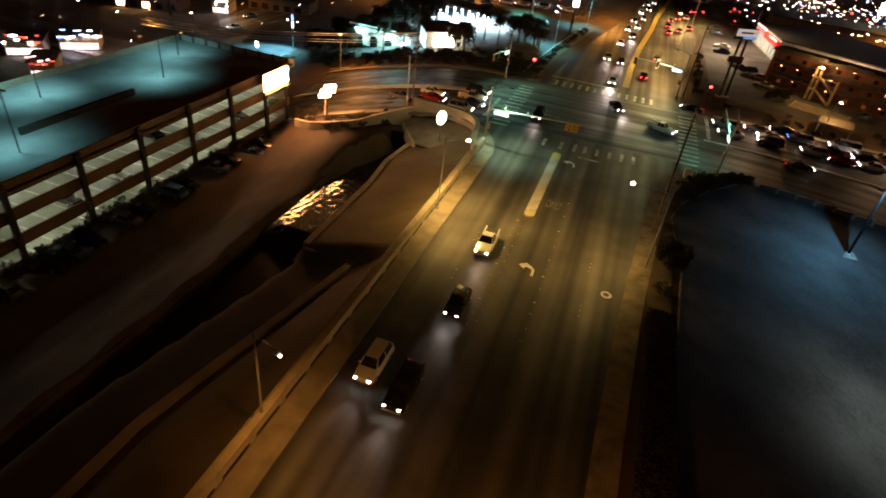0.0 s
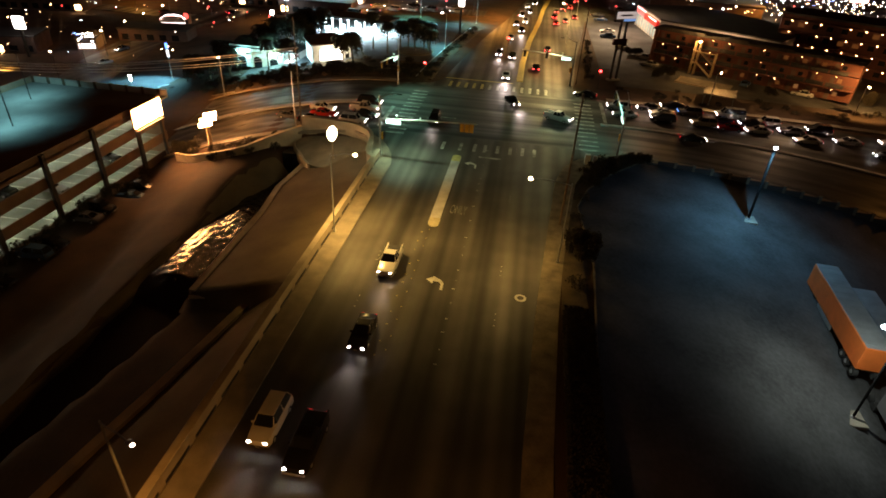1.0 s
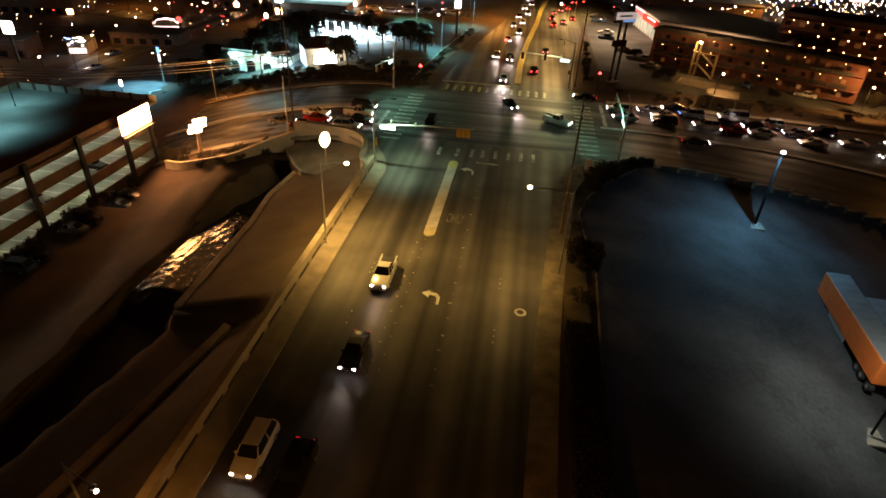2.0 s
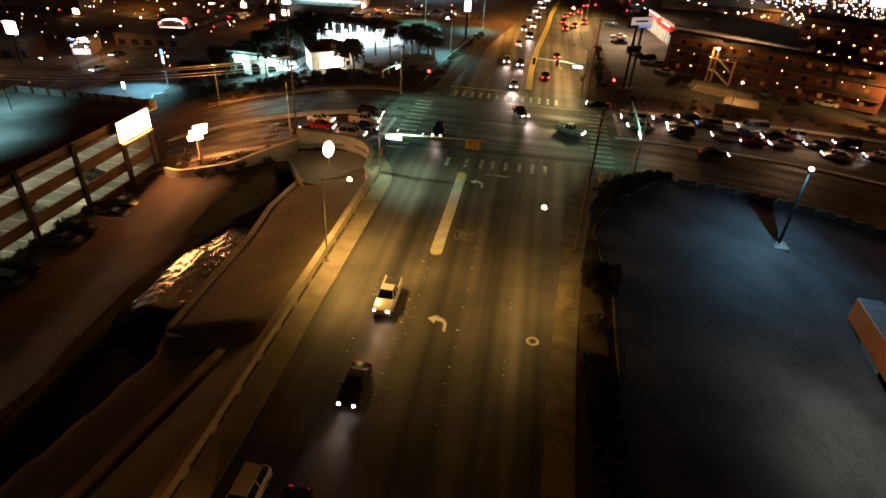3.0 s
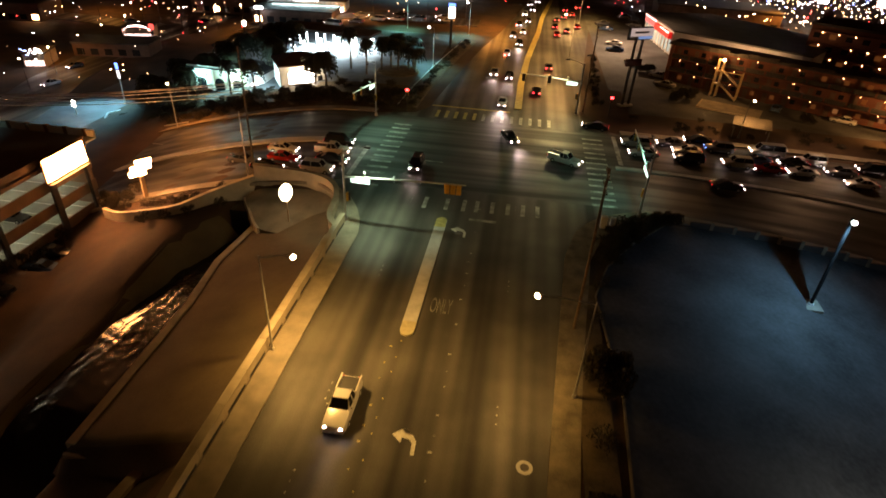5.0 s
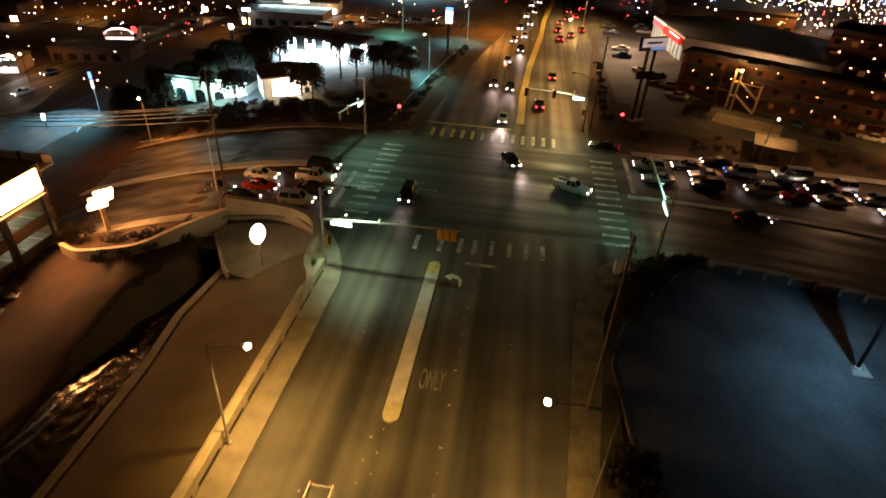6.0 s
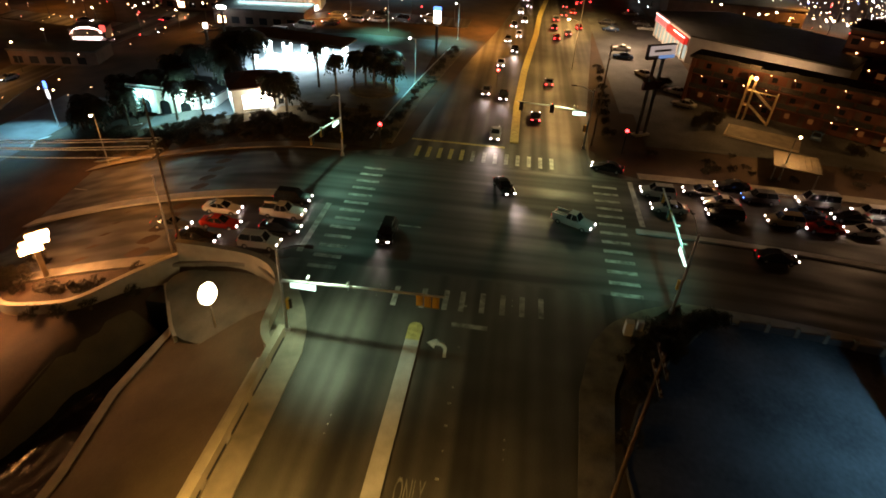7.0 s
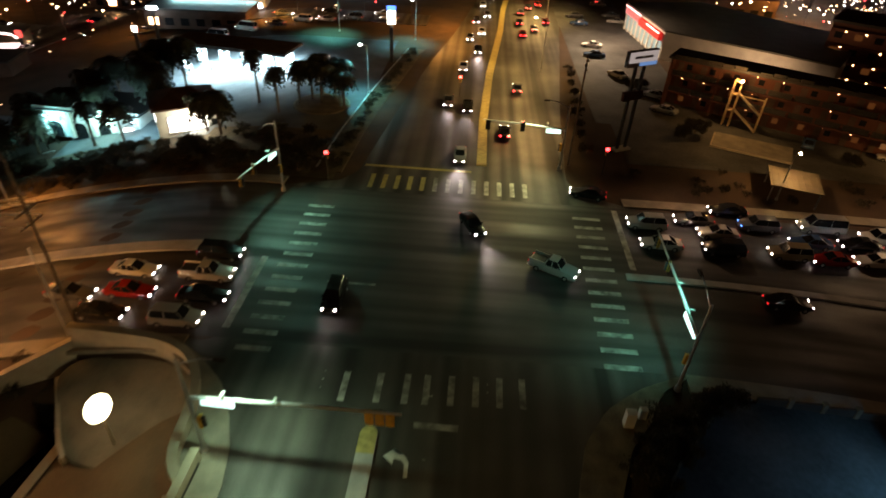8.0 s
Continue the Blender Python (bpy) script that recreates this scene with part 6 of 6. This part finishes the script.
for i, (kind, x, y, r) in enumerate((("van", -59.5, 194.5, 84), ("van", -53.5, 198.6, 80), ("sedan", -47.0, 201.5, 82), ("suv", -41.0, 204.4, 80), ("sedan", -35.4, 206.0, 82), ("sedan", -65.0, 190.8, 84), ("suv", -29.0, 209.0, 84), ("sedan", -20.0, 210.4, 86))):
    park(kind, ("white", "silver", "grey", "white")[i % 4], True, x, y, r, f"{('white', 'silver', 'grey', 'white')[i % 4]} {'car' if kind == 'sedan' else kind} with its lights on behind the filling station", "cars in the back streets")

# ---- distant town: many small lamps and low dark buildings ----
rnd = random.Random(21)


def far_lamps(name, mat, n, area, label, hmin=2.0, hmax=7.0, r=(0.09, 0.30)):
    bm = bmesh.new()
    for i in range(n):
        x0, x1, y0, y1 = area[rnd.randrange(len(area))]
        x, y = rnd.uniform(x0, x1), y0 + (y1 - y0) * rnd.random()
        s = rnd.uniform(*r)
        z = max(T(x, y), -12) + rnd.uniform(hmin, hmax)
        vs = [bm.verts.new((x + a * s, y + b * s, z + c * s)) for a, b, c in ((1, 0, 0), (-1, 0, 0), (0, 1, 0), (0, -1, 0), (0, 0, 1), (0, 0, -1))]
        for a, b, c in ((0, 2, 4), (2, 1, 4), (1, 3, 4), (3, 0, 4), (2, 0, 5), (1, 2, 5), (3, 1, 5), (0, 3, 5)):
            bm.faces.new((vs[a], vs[b], vs[c]))
    return tagged(part(name, bm, mat), label, "lights", kind="stuff")


WESTA = [(-330, -105, 100, 330), (-260, -30, 205, 360), (-330, -160, 60, 260)]
EASTA = [(70, 200, 200, 330), (105, 240, 150, 300), (60, 200, 225, 340), (40, 160, 240, 330)]
far_lamps("town_lights_warm", glow("town_warm", (1.0, 0.62, 0.25), 12, False), 420, WESTA + EASTA + EASTA, "scattered warm lights of the distant town")
far_lamps("town_lights_white", glow("town_white", (1.0, 0.9, 0.75), 13, False), 380, WESTA + EASTA + EASTA, "scattered white lights of the distant town")
far_lamps("town_lights_cool", glow("town_cool", (0.6, 0.85, 1.0), 20, False), 260, WESTA + EASTA, "scattered cool lights of the distant town")
far_lamps("town_lights_red", glow("town_red", (1.0, 0.04, 0.04), 8, False), 90, [(-200, 10, 205, 330), (20, 200, 230, 330)], "scattered red lights of the distant town", 0.6, 3)


def low_block(x, y, w, d, h, turn, lit):
    z = T(x, y) - 0.3
    t = thing("low_building", (x, y, z), "low dark building of the distant town" if not lit else "low building with a bright lit front", "building", "distant buildings", turn=turn)
    part("wall", boxes((-w / 2, w / 2, -d / 2, d / 2, 0, h)), M_TILE, t)
    part("roof", boxes((-w / 2 - 0.3, w / 2 + 0.3, -d / 2 - 0.3, d / 2 + 0.3, h, h + 0.4)), M_ROOF, t)
    for i in range(int(w / 4)):
        part("window", boxes((-w / 2 + 1 + 4 * i, -w / 2 + 3.2 + 4 * i, -d / 2 - 0.06, -d / 2 + 0.02, 0.8, 2.6)), lit or (G_DIMWARM if rnd.random() < 0.12 else M_GLASS), t)


for x, y, w, d, h, r, lit in ((-118, 186, 22, 10, 4, 12, None), (-70, 212, 26, 12, 4.5, 4, None), (-30, 268, 30, 14, 5, 2, G_SHOP), (-150, 158, 20, 12, 5, 20, None), (118, 168, 34, 14, 7, -20, None), (70, 250, 40, 20, 6, -5, None), (150, 220, 50, 20, 8, -10, None), (-190, 220, 40, 16, 6, 12, None), (-110, 260, 40, 18, 6, 8, None), (10, 300, 40, 18, 7, 0, None)):
    low_block(x, y, w, d, h, r, lit)


def hotel(x, y, w, d, storeys, turn, label):
    """A long block with rows of small lit windows."""
    t = thing("hotel_block", (x, y, T(x, y) - 0.3), label, "building", "far hotels", turn=turn)
    hh = 3.0 * storeys + 0.8
    part("wall", boxes((-w / 2, w / 2, -d / 2, d / 2, 0, hh)), M_MOTEL, t)
    part("roof", boxes((-w / 2 - 0.4, w / 2 + 0.4, -d / 2 - 0.4, d / 2 + 0.4, hh, hh + 0.5)), M_ROOF, t)
    for k in range(storeys):
        part("gallery_slab", boxes((-w / 2, w / 2, -d / 2 - 1.0, -d / 2, 3.0 * k + 2.7, 3.0 * k + 2.85)), M_MOTEL, t)
        for i in range(int(w / 3.6)):
            x0 = -w / 2 + 0.9 + 3.6 * i
            part("room_window", boxes((x0, x0 + 1.5, -d / 2 - 0.05, -d / 2 + 0.02, 3.0 * k + 0.9, 3.0 * k + 2.1)), G_ROOM if rnd.random() < 0.4 else M_GLASS, t)
            if rnd.random() < 0.8:
                part("wall_lamp", boxes((x0 + 1.75, x0 + 2.0, -d / 2 - 0.14, -d / 2 - 0.02, 3.0 * k + 2.15, 3.0 * k + 2.4), bev=0.03), G_DIMWARM, t, "warm wall lamp")


hotel(98, 178, 44, 14, 4, -34, "four-storey hotel with rows of lit windows")
hotel(150, 176, 44, 14, 3, -28, "long hotel wing with rows of lit windows")


G_FRONT = glow("shop_front_glow", (1.0, 0.86, 0.84), 1.8, False)


def neon_front(x, y, w, turn, colours, label, arch=True):
    """A low building whose arched front is outlined in bright tubes."""
    t = thing("neon_building", (x, y, T(x, y) - 0.2), label, "building", "neon buildings", turn=turn)
    part("wall", boxes((-w / 2, w / 2, 0, 9, 0, 3.8), bev=0.03), M_TAN, t)
    part("roof", boxes((-w / 2 - 0.3, w / 2 + 0.3, -0.3, 9.3, 3.8, 4.1)), M_ROOF, t)
    part("shop_window", boxes((-w / 2 + 0.4, w / 2 - 0.4, -0.06, 0.02, 0.5, 2.0)), G_FRONT, t, "bright shop window")
    for i in range(4):
        part("mullion", boxes((-w / 2 + 1 + i * (w - 2) / 3 - 0.08, -w / 2 + 1 + i * (w - 2) / 3 + 0.08, -0.12, 0.0, 0.4, 2.5)), M_DARKMETAL, t)
    if not arch:
        for i in range(9):
            z = rnd.uniform(3.2, 5.2)
            x0 = -w / 2 + i * w / 9
            part("neon_bar", boxes((x0, x0 + w / 9 * rnd.uniform(0.6, 1.8), -0.35 - 0.02 * i, -0.2, z, z + rnd.uniform(0.12, 0.34)), bev=0.03), colours[rnd.randrange(len(colours))], t, "glowing sign bar")
        return
    for k, c in enumerate(colours):
        bm = bmesh.new()
        r = w / 2 - 0.6 * k
        pts = [(r * math.cos(a), -0.25, 2.7 + 0.35 * k + 1.7 * math.sin(a)) for a in span(0, math.pi, 0.32)]
        rings = [[bm.verts.new(Vector(p) + Vector(o)) for o in ((0, -0.1, 0), (0.07, 0.07, 0.08), (-0.07, 0.07, -0.08))] for p in pts]
        for p, q in zip(rings, rings[1:]):
            for i in range(3):
                bm.faces.new((p[i], p[(i + 1) % 3], q[(i + 1) % 3], q[i]))
        part("neon_tube", bm, c, t, "glowing tube")


G_NBLUE = glow("blue_neon_glow", (0.15, 0.35, 1.0), 8, False)
neon_front(-123, 203.5, 9.0, 20, (G_PINK, G_SHOP), "low building with an arched white and red lit front")
neon_front(-133, 97, 8, 40, (G_PINK, G_COOL, G_NEON), "low building with bright pink and white sign bars", False)
neon_front(-128, 108, 9, 40, (G_NBLUE, G_BLUE), "low building with blue sign bars", False)
neon_front(-129, 165, 5.5, 20, (G_NBLUE, G_COOL), "low building with blue and white sign bars", False)
neon_front(-117, 88, 5, 40, (G_NEON, G_PINK), "low building with red and white sign bars", False)


def tall_sign(x, y, h, w, ph, mat, label):
    t = thing("pylon_sign", (x, y, max(T(x, y), -12) - 0.2), label, "sign", "pylon signs")
    part("post", boxes((-0.35, 0.35, -0.3, 0.3, 0, h), bev=0.03), M_DARKMETAL, t)
    part("panel", boxes((-w / 2, w / 2, -0.4, 0.4, h, h + ph), bev=0.2), mat, t, "glowing panel")


tall_sign(92, 272, 9, 4.6, 4.2, G_OVAL, "large glowing yellow white sign on a post")
tall_sign(110, 262, 8, 3.4, 5.0, G_COOL, "tall glowing white sign on a post")
pylon = thing("price_pylon", (-14.2, 176.0, 0), "tall price sign with a blue cap and a white panel", "sign", "pylon signs")
part("post", boxes((-0.3, 0.3, -0.25, 0.25, 0, 7.2), bev=0.03), M_DARKMETAL, pylon)
part("panel", boxes((-0.8, 0.8, -0.3, 0.3, 7.6, 10.2), bev=0.1), G_SHOP, pylon, "glowing white panel")
part("cap", boxes((-0.88, 0.88, -0.34, 0.34, 10.25, 11.1), bev=0.15), glow("pylon_blue_glow", (0.05, 0.22, 1.0), 3.0, False), pylon, "glowing blue cap")
# bright store front beyond the back street, with its own signs
store = thing("lit_store", (-69.0, 219.0, T(-69, 219)), "wide store with a bright blue-white lit front", "building", turn=10)
part("wall", boxes((-13, 13, 0, 10, 0, 5.2), bev=0.03), M_STUCCO, store, "pale store wall")
part("roof", boxes((-13.4, 13.4, -1.6, 10.3, 5.2, 5.6)), M_ROOF, store)
for i in range(8):
    part("shop_window", boxes((-12.2 + 3.1 * i, -9.6 + 3.1 * i, -0.06, 0.02, 0.4, 3.3)), G_SHOP if i % 3 else G_BLUE, store, "brightly lit shop window")
    part("canopy_post", boxes((-12.6 + 3.1 * i, -12.4 + 3.1 * i, -1.5, -1.3, 0, 5.2)), M_METAL, store)
part("sign_band", boxes((-4.0, 4.0, -1.75, -1.62, 5.1, 6.0), bev=0.05), G_SHOP, store, "glowing white sign band")
lamp("lamp_store_front", "AREA", (-68.5, 216.2, T(-69, 219) + 4.8), 4500, (0.35, 0.9, 1.0), (22.0, 2.0), (-68.2, 214.5, T(-69, 219)))
tall_sign(-79, 203, 7.5, 2.6, 0.8, G_BLUE, "long blue white lit sign on a post")
tall_sign(-82.5, 199, 4.0, 1.2, 1.5, G_SHOP, "small white lit sign on a post")
tall_sign(124, 248, 10, 6.0, 6.0, G_PINK, "large pink and white glowing sign on a post")
far_lamps("street_lights_dim", glow("town_amber", (1.0, 0.6, 0.28), 6, False), 560, [(-300, -95, 85, 330), (-250, -25, 205, 330), (60, 300, 165, 330)], "faint amber lights of the distant streets", 0.8, 6, (0.08, 0.2))
far_lamps("hill_lights", bpy.data.materials["town_white"], 150, [(85, 240, 190, 310), (105, 220, 165, 260), (60, 150, 235, 300)], "many small white lights on the rising ground", 4, 15, (0.06, 0.18))
far_lamps("hill_lights_warm", bpy.data.materials["town_warm"], 145, [(85, 240, 185, 310), (105, 220, 150, 260), (60, 150, 230, 300)], "many small warm lights on the rising ground", 3, 13, (0.06, 0.18))
far_lamps("valley_lights", bpy.data.materials["town_white"], 170, [(-310, -165, 222, 340), (-330, -200, 190, 300)], "dense small white lights of the far town quarter", 1, 6, (0.07, 0.2))
far_lamps("hill_lights_blue", glow("town_blue", (0.16, 0.30, 1.0), 14, False), 90, [(85, 240, 190, 310), (60, 150, 235, 300)], "scattered blue lights on the rising ground", 4, 14, (0.10, 0.30))


def lamp_row(a, b, n, mat, label, h=7.5):
    """A line of small street lamps along a distant street."""
    for i in range(n):
        f = (i + rnd.uniform(-0.2, 0.2)) / max(n - 1, 1)
        x, y = a[0] + (b[0] - a[0]) * f, a[1] + (b[1] - a[1]) * f
        t = thing("far_street_lamp", (x, y, max(T(x, y), -12)), label, "street lamp", "far street lamps")
        part("pole", rod(bmesh.new(), (0, 0, 0), (0, 0, h), 0.09, 0.05, 6), M_DARKMETAL, t)
        part("lamp", ball(bmesh.new(), (0.0, -0.3, h), 0.24, 0.8, 1), mat, t, "glowing lamp head")


lamp_row((-114, 133), (-130, 230), 8, G_SOD, "distant sodium street lamp beside the back street")
lamp_row((-150, 226), (-14, 208), 10, G_SOD, "distant sodium street lamp along the back street")
lamp_row((62, 228), (170, 186), 9, G_SOD, "distant sodium street lamp behind the store")
lamp_row((46, 262), (130, 262), 7, G_COOL, "distant white street lamp on the rising ground")
tall_sign(-138, 152, 8.0, 3.4, 3.4, G_SHOP, "white lit panel sign on a post beyond the back street")
tall_sign(-118.6, 205, 3.4, 1.6, 1.8, G_NEON, "small red lit sign beside the arched front")
